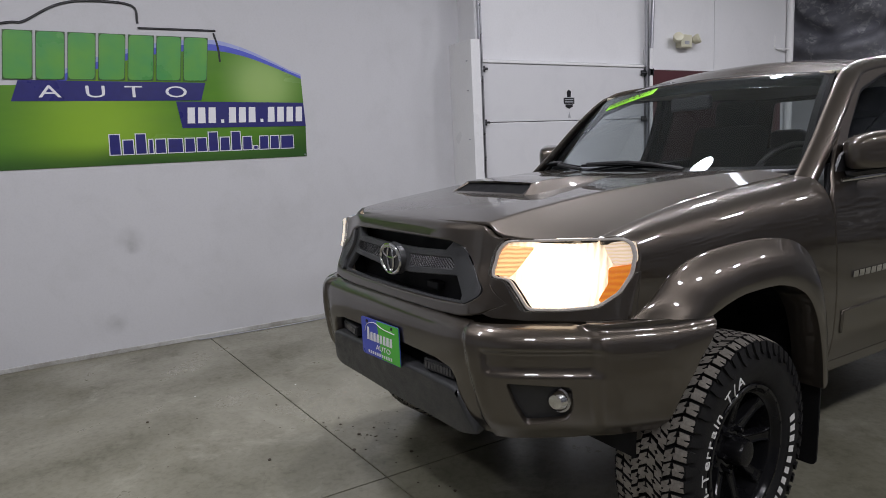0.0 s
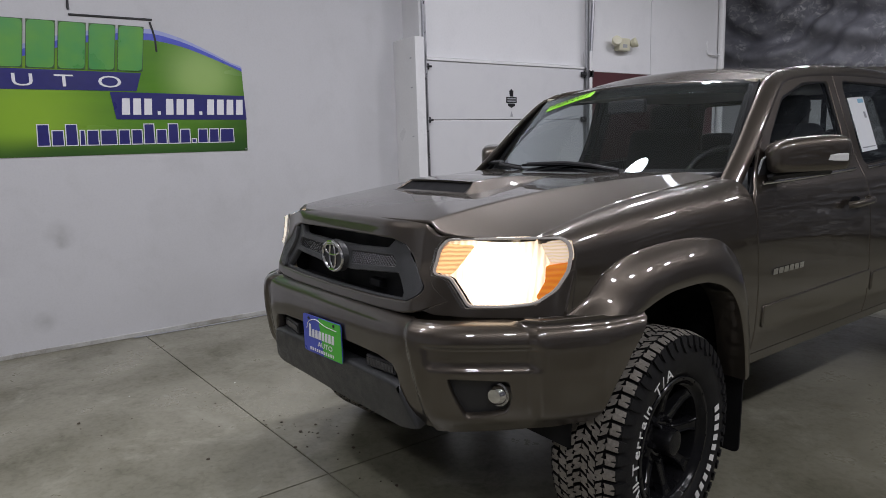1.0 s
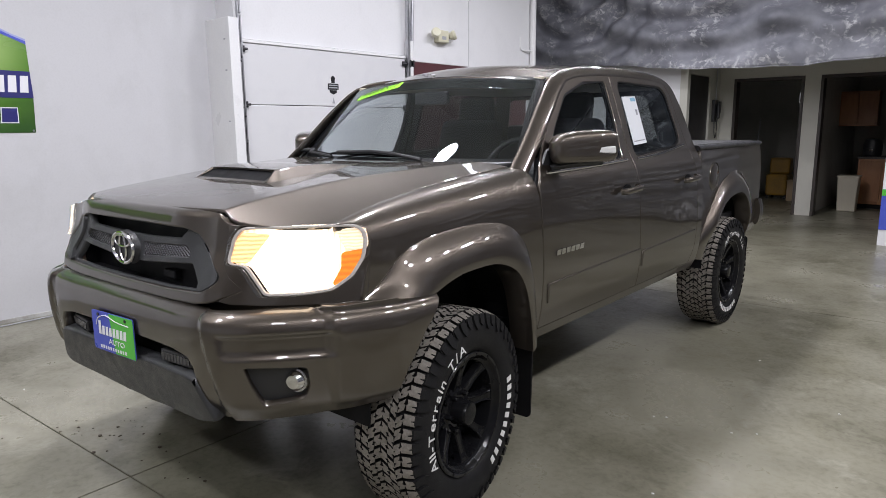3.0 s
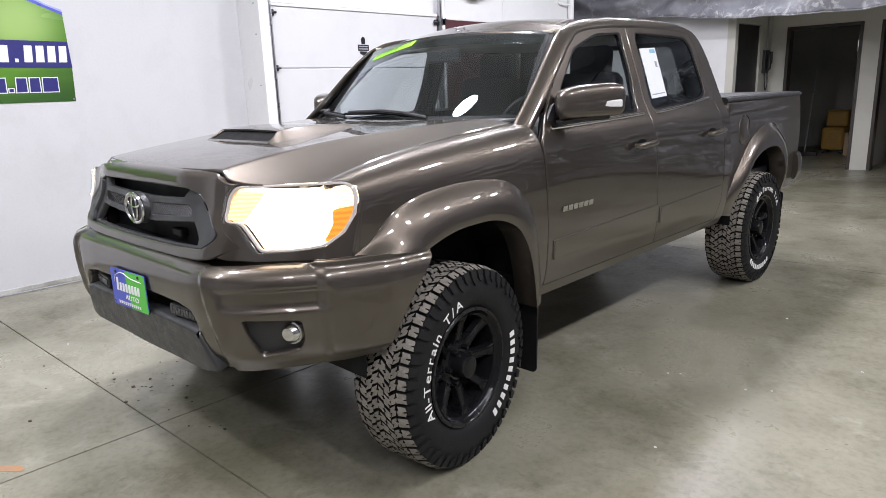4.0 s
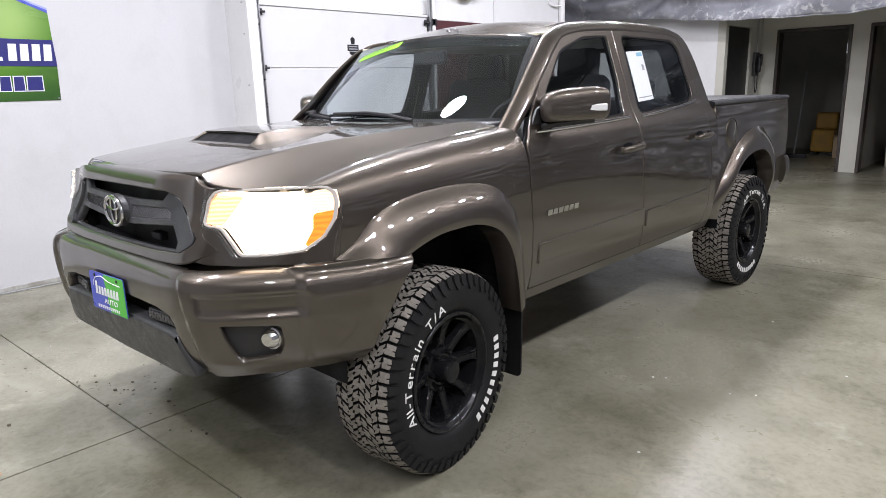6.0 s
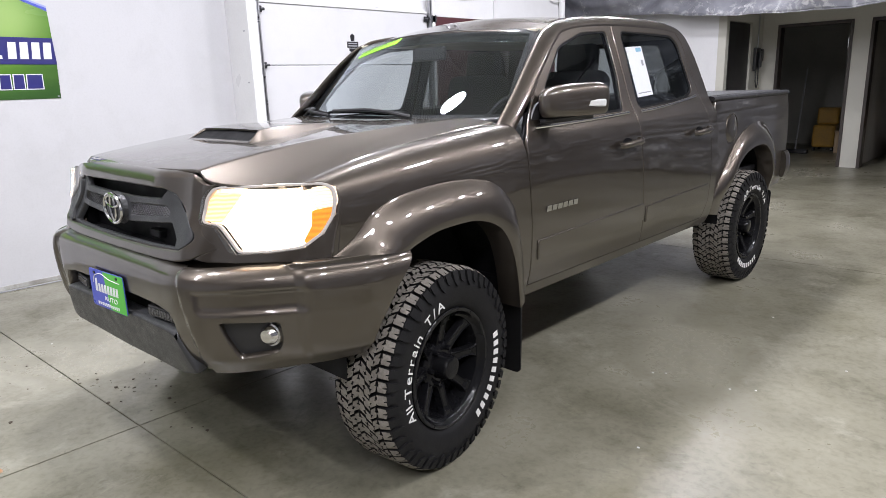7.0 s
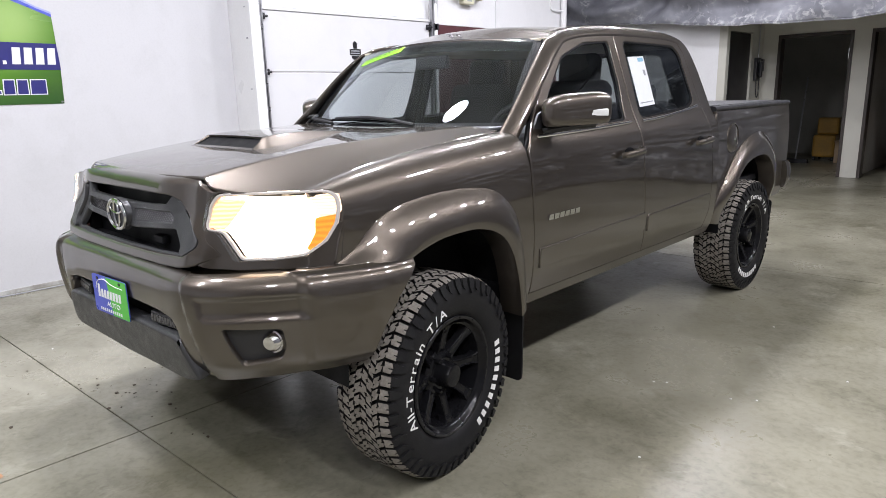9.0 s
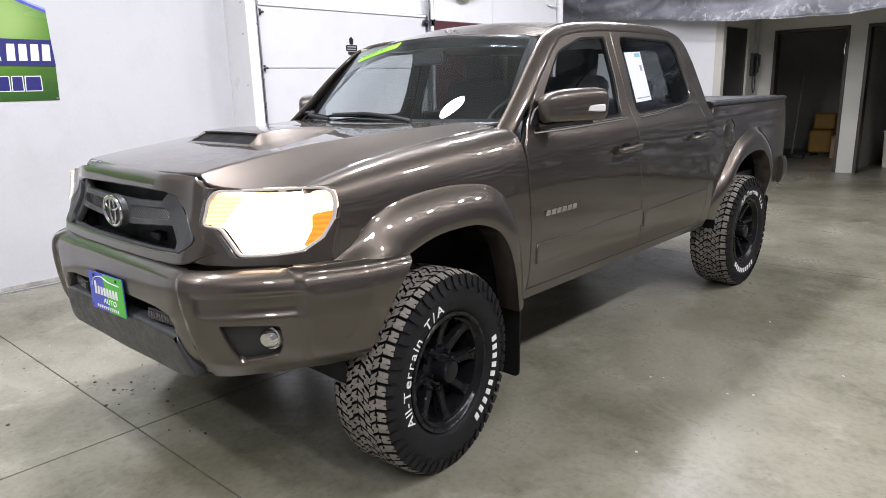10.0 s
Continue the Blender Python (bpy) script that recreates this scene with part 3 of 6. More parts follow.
wall_w = bmesh.new()
box(X_WALL - 0.2, X_WALL, Y_SOUTH, 1.78, 0, CEIL, 0, wall_w)
structure("wall_west", wall_w, WALL, "light grey painted hall wall with scuffs and grime low down")
wall_d = bmesh.new()
for y0, y1, z0, z1 in ((4.16, 6.98, 0, CEIL), (1.78, 4.16, 2.36, CEIL)):
    box(X_NEAR - 0.4, X_NEAR, y0, y1, z0, z1, 0, wall_d)
structure("wall_door", wall_d, LINER, "white lined wall round the overhead door")
structure("wall_outside", box(-3.85, -3.7, 1.5, 4.6, 0, 2.6), DARK_STEEL, "closed outer side behind the overhead door")
structure("wall_recess", box(-4.9, -4.7, 6.78, 8.9, 0, CEIL), WALL, "light grey wall of the corner recess")
structure("wall_return", box(-4.7, X_NEAR - 0.4, 6.78, 6.98, 0, CEIL), WALL, "light grey wall of the corner recess")
structure("wall_south", box(-3.75, 7.7, Y_SOUTH - 0.2, Y_SOUTH, 0, CEIL), WALL, "light grey hall wall")
structure("wall_east", box(X_EAST, X_EAST + 0.2, Y_SOUTH, 14.3, 0, CEIL), WALL, "light grey hall wall")
structure("ceiling", box(-4.9, 7.7, -9.2, 14.3, CEIL, CEIL + 0.15), CEILING, "white lined hall ceiling", "ceiling")
structure("wall_back", box(-4.7, ALC_X - 0.12, BACK_Y, BACK_Y + 0.15, 0, 2.6), LINER, "bright white wall end beside the doorways")
alc = bmesh.new()
for y0, y1, z0, z1 in ((BACK_Y, 8.86, 0, 2.6), (9.80, ROOM_Y, 0, 2.6), (8.86, 9.80, 2.30, 2.6)):
    box(ALC_X - 0.12, ALC_X, y0, y1, z0, z1, 0, alc)
structure("wall_passage", alc, DIM_WALL, "cream painted side wall of the back passage")
back = bmesh.new()
for x0, x1, z0, z1 in ((ALC_X - 0.12, -1.27, 0, 2.6), (-0.18, 0.06, 0, 2.6), (1.15, 7.5, 0, 2.6), (-1.27, -0.18, 2.27, 2.6), (0.06, 1.15, 2.27, 2.6)):
    box(x0, x1, ROOM_Y, ROOM_Y + 0.15, z0, z1, 0, back)
structure("wall_north", back, DIM_WALL, "cream painted back wall with two open doorways")
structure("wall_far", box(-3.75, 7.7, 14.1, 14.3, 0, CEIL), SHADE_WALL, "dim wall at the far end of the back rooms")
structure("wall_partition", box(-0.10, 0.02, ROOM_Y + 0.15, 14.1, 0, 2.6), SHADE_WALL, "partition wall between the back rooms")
# Unseen slab, added to close the passage and keep it dim.
structure("mezzanine", box(-4.7, 7.5, BACK_Y, 14.1, 2.6, 2.75), CEILING, "low ceiling over the back passage", "ceiling")
structure("wall_mezzanine", box(-4.7, 7.5, BACK_Y, BACK_Y + 0.12, 2.75, CEIL), WALL, "wall above the back passage")
structure("wall_stub", box(1.32, 1.47, 7.78, 8.74, 0, 2.6), LINER, "white wall end by the passage")
for x0, x1, y in ((-1.27, -0.18, ROOM_Y), (0.06, 1.15, ROOM_Y)):
    f = bmesh.new()
    box(x0 - 0.002, x0 + 0.045, y - 0.02, y + 0.17, 0, 2.268, 0.004, f)
    box(x1 - 0.045, x1 + 0.002, y - 0.02, y + 0.17, 0, 2.268, 0.004, f)
    box(x0 + 0.045, x1 - 0.045, y - 0.02, y + 0.17, 2.215, 2.268, 0.004, f)
    structure("door_frame", f, FRAME_BROWN, "dark brown steel door frame round an open doorway", "door frame")
tagged(part("strike_plate", box(-0.232, -0.222, ROOM_Y - 0.03, ROOM_Y + 0.05, 1.84, 2.0, 0.002), CHROME), "small steel plate on a door frame", "plate", kind="structure")
d = thing("passage_door", "closed black door in the passage side wall", "door", kind="structure")
part("leaf", box(ALC_X - 0.09, ALC_X - 0.03, 8.87, 9.79, 0.005, 2.29, 0.003), BLACK_DOOR, d)
part("handle", tube([(ALC_X - 0.03, 9.0, 1.02), (ALC_X + 0.03, 9.0, 1.02), (ALC_X + 0.03, 9.12, 1.02)], 0.011), GALV, d)
structure("baseboard", box(X_WALL, X_WALL + 0.012, Y_SOUTH, 1.80, 0.0, 0.035, 0.003), wear_mat("scuffed_wall_foot", (0.5, 0.5, 0.48), (0.28, 0.27, 0.24), 0.6, 0.4, 0.7, 3.0, 0.2, 0.4, 60), "scuffed grey foot of the wall", "baseboard")

# sectional door with its tracks and guards
gd = thing("overhead_door", "closed white sectional overhead door with seams and hinges", "garage door", kind="structure")
Z = [0.01, 0.57, 1.155, 1.744, 2.325]
for lo, hi in zip(Z, Z[1:]):
    part("door_section", box(-3.27, -3.22, 1.80, 4.08, lo + 0.003, hi - 0.003, 0.006), DOOR_SKIN, gd)
part("top_seal", box(-3.275, -3.205, 1.80, 4.08, 2.322, 2.35, 0.006), WHITE_STEEL, gd, "bright white top edge")
for y in (1.815, 4.055):
    for z in (2.26, 1.744, 1.155, 0.57):
        h = box(-3.22, -3.195, y - 0.03, y + 0.03, z - 0.03, z + 0.03, 0.004)
        merged(h, tube([(-3.19, y - 0.05, z), (-3.19, y + 0.05, z)], 0.012))
        part("hinge_roller", h, DARK_STEEL, gd)
for y in (1.785, 4.10):
    t = bmesh.new()
    box(-3.22, -3.17, y - 0.004, y + 0.004, 0.05, 4.2, 0, t)
    box(-3.178, -3.17, y - 0.018, y + 0.018, 0.05, 4.2, 0, t)
    part("track", t, GALV, gd, "galvanised door track")
part("spring_pipe", tube([(-3.20, 4.17, 2.30), (-3.19, 4.20, 3.05), (-3.17, 4.27, 4.2)], 0.022), GALV, gd)
part("pipe_shoe", box(-3.26, -3.16, 4.11, 4.19, 2.22, 2.31, 0.01), DARK_STEEL, gd)
for x0, y0, y1 in ((-3.55, 1.66, 1.765), (-3.26, 4.12, 4.165)):
    g = thing("track_guard", "white steel guard over an overhead door track", "guard", group="door track guards", kind="structure")
    part("guard_plate", box(x0, -3.16, y0, y1, 0, 2.53, 0.004), WHITE_STEEL, g)
    for z in (0.5, 1.1, 1.58, 2.05, 2.33):
        part("bolt", box(-3.25, -3.225, y0 - 0.008, y0, z, z + 0.012, 0.002), GALV, g)
structure("wainscot", box(X_NEAR, X_NEAR + 0.03, 4.22, 6.75, 0, 2.30, 0.004), MAROON, "dark maroon wall panel below the white liner", "wall panel")
structure("liner_1", box(X_NEAR, X_NEAR + 0.016, 4.20, 5.352, 2.305, CEIL, 0.003), LINER, "white wall liner panel", "wall panel")
structure("liner_2", box(X_NEAR, X_NEAR + 0.016, 5.362, 6.97, 2.305, CEIL, 0.003), LINER, "white wall liner panel", "wall panel")
pp = thing("wall_pipe", "white painted pipe standing against the wall", "pipe", kind="structure")
part("pipe", tube([(-3.195, 6.87, 0), (-3.195, 6.87, CEIL)], 0.045, 14), WHITE_STEEL, pp)
part("bracket", tube(spline([(-3.24, 6.6, 2.80), (-3.24, 6.6, 2.66), (-3.22, 6.66, 2.62), (-3.18, 6.88, 2.62)], 5), 0.011), WHITE_STEEL, pp)


def emergency_light():
    t = thing("emergency_light", "ivory twin-head emergency light fixed to the white wall", "light", (-3.244, 4.74, 2.636))
    part("body", box(0, 0.09, -0.10, 0.10, -0.075, 0.075, 0.015), IVORY, t)
    for s in (-1, 1):
        h = turned([(0, 0.06), (0.055, 0.055), (0.06, 0.03), (0.045, -0.02), (0.02, -0.04), (0, -0.042)], 20)
        h.transform(Matrix.Translation((0.08, s * 0.16, 0.02)) @ Euler((0, radians(70), radians(30 * s))).to_matrix().to_4x4())
        part("lamp_head", h, IVORY, t)
    part("test_label", box(0.09, 0.092, -0.04, 0.04, -0.04, 0.0), GREY_INK, t)


emergency_light()


def bay_light(x, y, watts):
    t = thing("bay_light", "round white high-bay lamp hung from the ceiling, lit", "ceiling light", (x, y, CEIL), group="ceiling bay lamps")
    part("housing", turned([(0, -0.20), (0.07, -0.20), (0.10, -0.24), (0.16, -0.36), (0.185, -0.40), (0.185, -0.415), (0.175, -0.415)], 32), WHITE_STEEL, t, "", True)
    part("diffuser", turned([(0, -0.408), (0.175, -0.408), (0.175, -0.40)], 32), LED_WHITE, t)
    part("rod", tube([(0, 0, -0.21), (0, 0, 0)], 0.008, 8), WHITE_STEEL, t)
    lamp = bpy.data.lights.new("bay_lamp", "AREA")
    lamp.shape, lamp.size, lamp.energy, lamp.color = "DISK", 0.33, watts, (0.975, 0.968, 1.06)
    o = new("bay_lamp", lamp)
    o.location = (0, 0, -0.42)
    o.parent = t


BAYS = (-4.4, -2.9, -1.4, 0.1, 1.6, 3.1, 4.6, 6.1)
for x, watts, ys_ in ((-0.62, 60.0, BAYS), (4.1, 58.0, BAYS)):
    for y in ys_:
        bay_light(x, y, watts * (1.1 if y < -2 else 1.0))

# wall banner
bn = thing("wall_banner", "green and navy vinyl dealer banner fixed to the wall", "banner", (X_WALL, 0, 0))


def wall_slab(pts, depth, layer):
    """A flat shape on the west wall from (y, z) points."""
    m = Matrix(((0, 0, 1, layer), (1, 0, 0, 0), (0, 1, 0, 0), (0, 0, 0, 1)))
    return slab(pts, depth, m)


arc = [(0.09 - 0.1 * i, 2.18) for i in range(1)] + spline([(0.094, 2.18), (-0.209, 2.30), (-0.443, 2.372), (-0.7, 2.40), (-1.1, 2.355), (-1.48, 2.25), (-1.8, 2.12)], 6)[1:]
part("sheet", wall_slab([(-3.4, 1.50), (0.09, 1.502), (0.1, 1.77)] + arc + [(-2.4, 2.1), (-3.4, 2.0)], 0.004, 0.001), BANNER_GREEN, bn)
part("arc_stripe", wall_slab([p for p in arc] + [(p[0], p[1] + 0.05 * min(1, 0.4 + abs(p[0]))) for p in arc[::-1]], 0.004, 0.002), BLUE_EDGE, bn)
part("arc_glow", wall_slab([(p[0], p[1] + 0.048 * min(1, 0.4 + abs(p[0]))) for p in arc] + [(p[0], p[1] + 0.085 * min(1, 0.4 + abs(p[0]))) for p in arc[::-1]], 0.003, 0.0018), PALE_BLUE, bn)
part("name_box", wall_slab([(-2.105, 1.995), (-0.779, 1.997), (-0.733, 2.139), (-2.045, 2.147)], 0.002, 0.006), NAVY, bn)
for ch, y0 in (("A", -1.93), ("U", -1.63), ("T", -1.35), ("O", -1.06)):
    b = lettering(ch, 0.128, 0.001, 0, 1.75)
    b.transform(Matrix(((0, 0, 1, 0.009), (1, 0, 0, y0), (0, 1, 0, 2.022), (0, 0, 0, 1))))
    part("lettering", b, WHITE_PRINT, bn)
part("number_box", wall_slab([(-0.947, 1.776), (0.102, 1.77), (0.094, 1.974), (-0.975, 1.989)], 0.002, 0.006), NAVY, bn)
for k, y in enumerate(np.linspace(-0.905, 0.01, 12)):
    if k in (3, 7):
        part("number_bar", wall_slab([(y + 0.02, 1.812), (y + 0.045, 1.812), (y + 0.045, 1.84), (y + 0.02, 1.84)], 0.001, 0.0085), WHITE_PRINT, bn)
    else:
        part("number_bar", wall_slab([(y, 1.812), (y + 0.06, 1.812), (y + 0.068, 1.94), (y + 0.012, 1.94)], 0.001, 0.0085), WHITE_PRINT, bn)
y = -1.50
for k in range(16):
    tall = k in (0, 8)
    w = 0.045 if k in (3, 12) else (0.125 if k in (5, 15) else 0.088)
    if k == 12:
        q = [(y, 1.585), (y + 0.03, 1.585), (y + 0.03, 1.61), (y, 1.61)]
    else:
        q = [(y, 1.583), (y + w - 0.014, 1.583), (y + w - 0.012, 1.735 if tall or k in (2, 10) else 1.69), (y + 0.008, 1.735 if tall or k in (2, 10) else 1.69)]
    c = sum((Vector(p) for p in q), Vector((0, 0))) / 4
    part("address_outline", wall_slab([tuple(c + (Vector(p) - c) * 1.0 + Vector((math.copysign(0.007, p[0] - c.x), math.copysign(0.007, p[1] - c.y)))) for p in q], 0.001, 0.0068), WHITE_PRINT, bn)
    part("address_bar", wall_slab(q, 0.001, 0.0082), NAVY, bn)
    y += w + 0.006
for k in range(8):
    y0 = -2.32 + k * 0.2055
    w = 0.178
    s = 0.02
    dark = [(y0 - s, 2.155), (y0 + w - s, 2.157), (y0 + w + s, 2.495), (y0 + s, 2.495)]
    part("name_outline", wall_slab([(p[0] + (0.005 if i in (1, 2) else -0.005), p[1] + (0.005 if i > 1 else -0.005)) for i, p in enumerate(dark)], 0.001, 0.0085), BANNER_DARK, bn)
    q = rounded([dark[0], dark[1], dark[2], dark[3]], 0.03, 3)
    part("name_shape", wall_slab(q, 0.001, 0.0098), LETTER_GREEN, bn)
for pts, r in (([(-2.3, 2.50), (-2.05, 2.55), (-1.96, 2.562), (-1.75, 2.685), (-1.542, 2.732), (-1.233, 2.719), (-1.199, 2.586)], 0.009), ([(-1.203, 2.552), (-0.9, 2.556), (-0.611, 2.559)], 0.008), ([(-0.63, 2.54), (-0.605, 2.43), (-0.598, 2.31)], 0.008)):
    ln = tube([(0.006, p[0], p[1]) for p in spline(pts, 6)], r, 6, (1, 1), up=(1, 0, 0))
    for v in ln.verts:
        v.co.x = 0.006 + (v.co.x - 0.006) * 0.3
    part("outline_stroke", ln, BLACK_PRINT, bn)
part("rivet", tube([(0.004, 0.075, 1.517), (0.012, 0.075, 1.517)], 0.008), GALV, bn)

# small sticker on the overhead door
st = thing("door_sticker", "small black maker's sticker on the overhead door", "sticker", (-3.22, 2.935, 1.965))
for pts, n in (([(-0.075, -0.045), (0.075, -0.045), (0.075, 0.02), (-0.075, 0.02)], "plate"), ([(-0.05, -0.075), (0.0, -0.095), (0.05, -0.075), (0.05, -0.05), (-0.05, -0.05)], "foot"),
               ([(-0.022, 0.025), (0.022, 0.025), (0.03, 0.08), (0.0, 0.105), (-0.03, 0.08)], "head")):
    m = Matrix(((0, 0, 1, 0.0), (1, 0, 0, 0), (0, 1, 0, 0), (0, 0, 0, 1)))
    part(n, slab(pts, 0.003, m), BLACK_PRINT, st)
for k in range(2):
    part("bar", slab([(-0.06, -0.03 + 0.025 * k), (0.06, -0.03 + 0.025 * k), (0.06, -0.018 + 0.025 * k), (-0.06, -0.018 + 0.025 * k)], 0.004, Matrix(((0, 0, 1, 0.0), (1, 0, 0, 0), (0, 1, 0, 0), (0, 0, 0, 1)))), GREY_INK, st)
part("mark", slab([(-0.02, -0.19), (0.02, -0.19), (0.0, -0.13)], 0.003, Matrix(((0, 0, 1, 0.0), (1, 0, 0, 0), (0, 1, 0, 0), (0, 0, 0, 1)))), GREY_INK, st)


# draped tarp
def drape(name, label, length, top, foot, seed, m, hang, cloth):
    """A creased cloth, hung from a straight top edge; foot: its lower edge as a function of the way along."""
    bm = bmesh.new()
    nx, nz = int(length * 20), 60
    grid = []
    for j in range(nz + 1):
        row = []
        for i in range(nx + 1):
            x, s = length * i / nx, j / nz
            z = foot(x) + (top - foot(x)) * s + (0.006 * math.sin(9 * x) + 0.004 * math.sin(23 * x + 1.0)) * (1 - s)
            swag = 0.0
            for cx, hz, sp in hang:
                q = math.hypot((x - cx) / sp, (z - hz - 0.9) / 1.1)
                swag += 0.13 * math.sin(15 * q + 1.7 * cx) * math.exp(-0.5 * (q - 0.8) ** 2 / 0.25)
            crumple = 0.05 * noise.fractal(Vector((x * 1.7 + seed, z * 1.7, 0.3)), 1.1, 2.0, 4)
            fold = 0.03 * math.sin(7 * x + 2 * z + 2 * math.sin(1.3 * x))
            row.append(bm.verts.new((x, swag + crumple + fold - 0.06 * (1 - s) * math.sin(2.2 * x), z)))
        grid.append(row)
    for j in range(nz):
        for i in range(nx):
            bm.faces.new((grid[j][i], grid[j][i + 1], grid[j + 1][i + 1], grid[j + 1][i]))
    hem_line = [v.co.copy() for v in grid[0][::2]]
    ob = mesh_object(name, bm, cloth, smooth=False)
    finish(ob, False)
    ob.data.polygons.foreach_set("use_smooth", [True] * len(ob.data.polygons))
    so = ob.modifiers.new("thick", "SOLIDIFY")
    so.thickness = 0.006
    ob.matrix_basis = m
    tagged(ob, label, "tarp")
    part("hem", tube(hem_line, 0.010, 6, (1, 1)), cloth, ob, "thick rolled lower hem")


drape("hanging_tarp", "dark grey camouflage cloth draped along the mezzanine edge", 12.05, CEIL - 0.02,
      curve1([0, 0.65, 2.25, 2.95, 3.85, 4.75, 5.4, 6.65, 8.15, 10.15, 12.05], [2.62, 2.57, 2.46, 2.37, 2.32, 2.31, 2.34, 2.33, 2.35, 2.3, 2.35]), -4.65, pose(-4.65, TARP_Y - 0.08, 0),
      ((1.25, 2.9, 1.1), (3.35, 3.2, 1.9), (5.55, 3.4, 1.8), (7.65, 3.1, 1.7), (10.05, 3.3, 1.8)), TARP_MAT)
# Added out of view, after the windows' reflections: cloth that darkens what the doors mirror.
drape("backdrop_cloth", "dark grey camouflage cloth hung along the hall side", 16.0, 3.4, lambda x: 0.06, 3.0, pose(5.6, -7.5, 0, 0, 0, 90),
      ((2.0, 1.6, 1.6), (5.0, 1.9, 1.9), (8.2, 1.5, 1.8), (11.4, 1.8, 1.7), (14.2, 1.6, 1.6)), BACKDROP_MAT)

drape("backdrop_cloth", "dark grey camouflage cloth hung across the hall end", 3.6, 3.4, lambda x: 0.06, 9.0, pose(2.0, 8.2, 0), ((1.0, 1.6, 1.4), (3.4, 1.8, 1.6)), BACKDROP_MAT)

# passage telephone
ph = thing("wall_telephone", "black wall telephone with a hanging cord", "telephone", (ALC_X, 10.02, 1.72))
part("backplate", box(0, 0.05, -0.10, 0.10, -0.17, 0.20, 0.01), BLACK_PLASTIC, ph)
part("handset", box(0.05, 0.10, -0.01, 0.06, -0.12, 0.14, 0.02), BLACK_PLASTIC, ph)
part("cord", tube(spline([(0.05, 0.03, -0.12), (0.05, 0.05, -0.35), (0.05, 0.0, -0.44), (0.05, -0.06, -0.35), (0.04, -0.06, -0.17)], 6), 0.009, 8), BLACK_PLASTIC, ph)
part("conduit", tube([(0.02, 0.03, 0.2), (0.02, 0.03, 0.87)], 0.01, 8), GALV, ph)
part("thermostat_box", box(0, 0.06, 0.13, 0.22, -0.02, 0.18, 0.008), BLACK_PLASTIC, ph)

# back rooms
bk = thing("mop_bucket", "yellow plastic mop bucket on the back room floor", "bucket", (-1.05, 12.9, 0))
part("tub", box(-0.2, 0.2, -0.26, 0.26, 0.07, 0.5, 0.05), YELLOW, bk)
part("wringer", box(-0.19, 0.19, -0.05, 0.24, 0.5, 0.82, 0.04), YELLOW, bk)
for sx in (-0.16, 0.16):
    for sy in (-0.2, 0.2):
        part("castor", tube([(sx - 0.02, sy, 0.035), (sx + 0.02, sy, 0.035)], 0.035, 12), BLACK_PLASTIC, bk)
cb = thing("cardboard_box", "open tan cardboard box on the back room floor", "box", (-0.62, 12.6, 0))
part("carton", box(-0.17, 0.17, -0.2, 0.2, 0, 0.42, 0.006), CARD, cb)
part("flap", box(-0.17, 0.17, -0.28, -0.2, 0.41, 0.42), CARD, cb)
mp_ = thing("push_broom", "steel-handled push broom leaning by the back wall", "broom", (-1.37, 12.1, 0))
part("handle", tube([(0, 0, 0.05), (0.02, 0.25, 1.6)], 0.014), GALV, mp_)
part("head", box(-0.22, 0.22, -0.05, 0.05, 0, 0.08, 0.01), BLACK_PLASTIC, mp_)
cbn = thing("base_cabinet", "orange oak kitchen base cabinet in the back room", "cabinet", (0.75, 12.2, 0))
part("body", box(-0.3, 0.45, -0.3, 0.3, 0.08, 0.88, 0.004), OAK, cbn)
part("plinth", box(-0.28, 0.43, -0.25, 0.3, 0, 0.08), DARK, cbn)
part("door", box(-0.27, 0.06, -0.322, -0.3, 0.12, 0.84, 0.006), OAK, cbn)
part("door", box(0.09, 0.42, -0.322, -0.3, 0.12, 0.84, 0.006), OAK, cbn)
wt = thing("worktop", "dark worktop on the oak cabinet", "worktop", (0.75, 12.2, 0.88))
part("top", box(-0.32, 0.47, -0.33, 0.3, 0, 0.035, 0.006), FRAME_BROWN, wt)
cm = thing("coffee_machine", "round black coffee machine on the worktop", "coffee machine", (0.62, 12.1, 0.916))
part("body", turned([(0, 0), (0.13, 0), (0.15, 0.03), (0.15, 0.2), (0.12, 0.3), (0.0, 0.32)], 24), BLACK_PLASTIC, cm, smooth=True)
part("badge", box(-0.03, 0.03, -0.157, -0.145, 0.1, 0.13, 0.003), CHROME, cm)
uc = thing("wall_cabinet", "orange oak wall cabinet in the back room", "cabinet", (0.32, 12.45, 1.45))
part("body", box(-0.3, 0.3, -0.16, 0.16, 0, 0.62, 0.004), OAK, uc)
part("door", box(-0.28, -0.01, -0.18, -0.16, 0.02, 0.6, 0.005), OAK, uc)
part("door", box(0.01, 0.28, -0.18, -0.16, 0.02, 0.6, 0.005), OAK, uc)
bi = thing("waste_bin", "beige plastic waste bin on the floor", "bin", (0.42, 11.35, 0))
b = box(-0.16, 0.16, -0.14, 0.14, 0, 0.6, 0.02)
for v in b.verts:
    v.co.x *= 0.85 + 0.25 * v.co.z
    v.co.y *= 0.85 + 0.25 * v.co.z
part("bin_body", b, BEIGE, bi)
part("rim", box(-0.17, 0.17, -0.15, 0.15, 0.585, 0.615, 0.01), BEIGE, bi)
fr = thing("refrigerator", "white refrigerator in the back room", "refrigerator", (1.62, 12.6, 0))
part("body", box(-0.35, 0.35, -0.3, 0.35, 0.03, 1.7, 0.015), FRIDGE, fr)
part("door", box(-0.35, 0.35, -0.36, -0.305, 0.06, 1.15, 0.015), FRIDGE, fr)
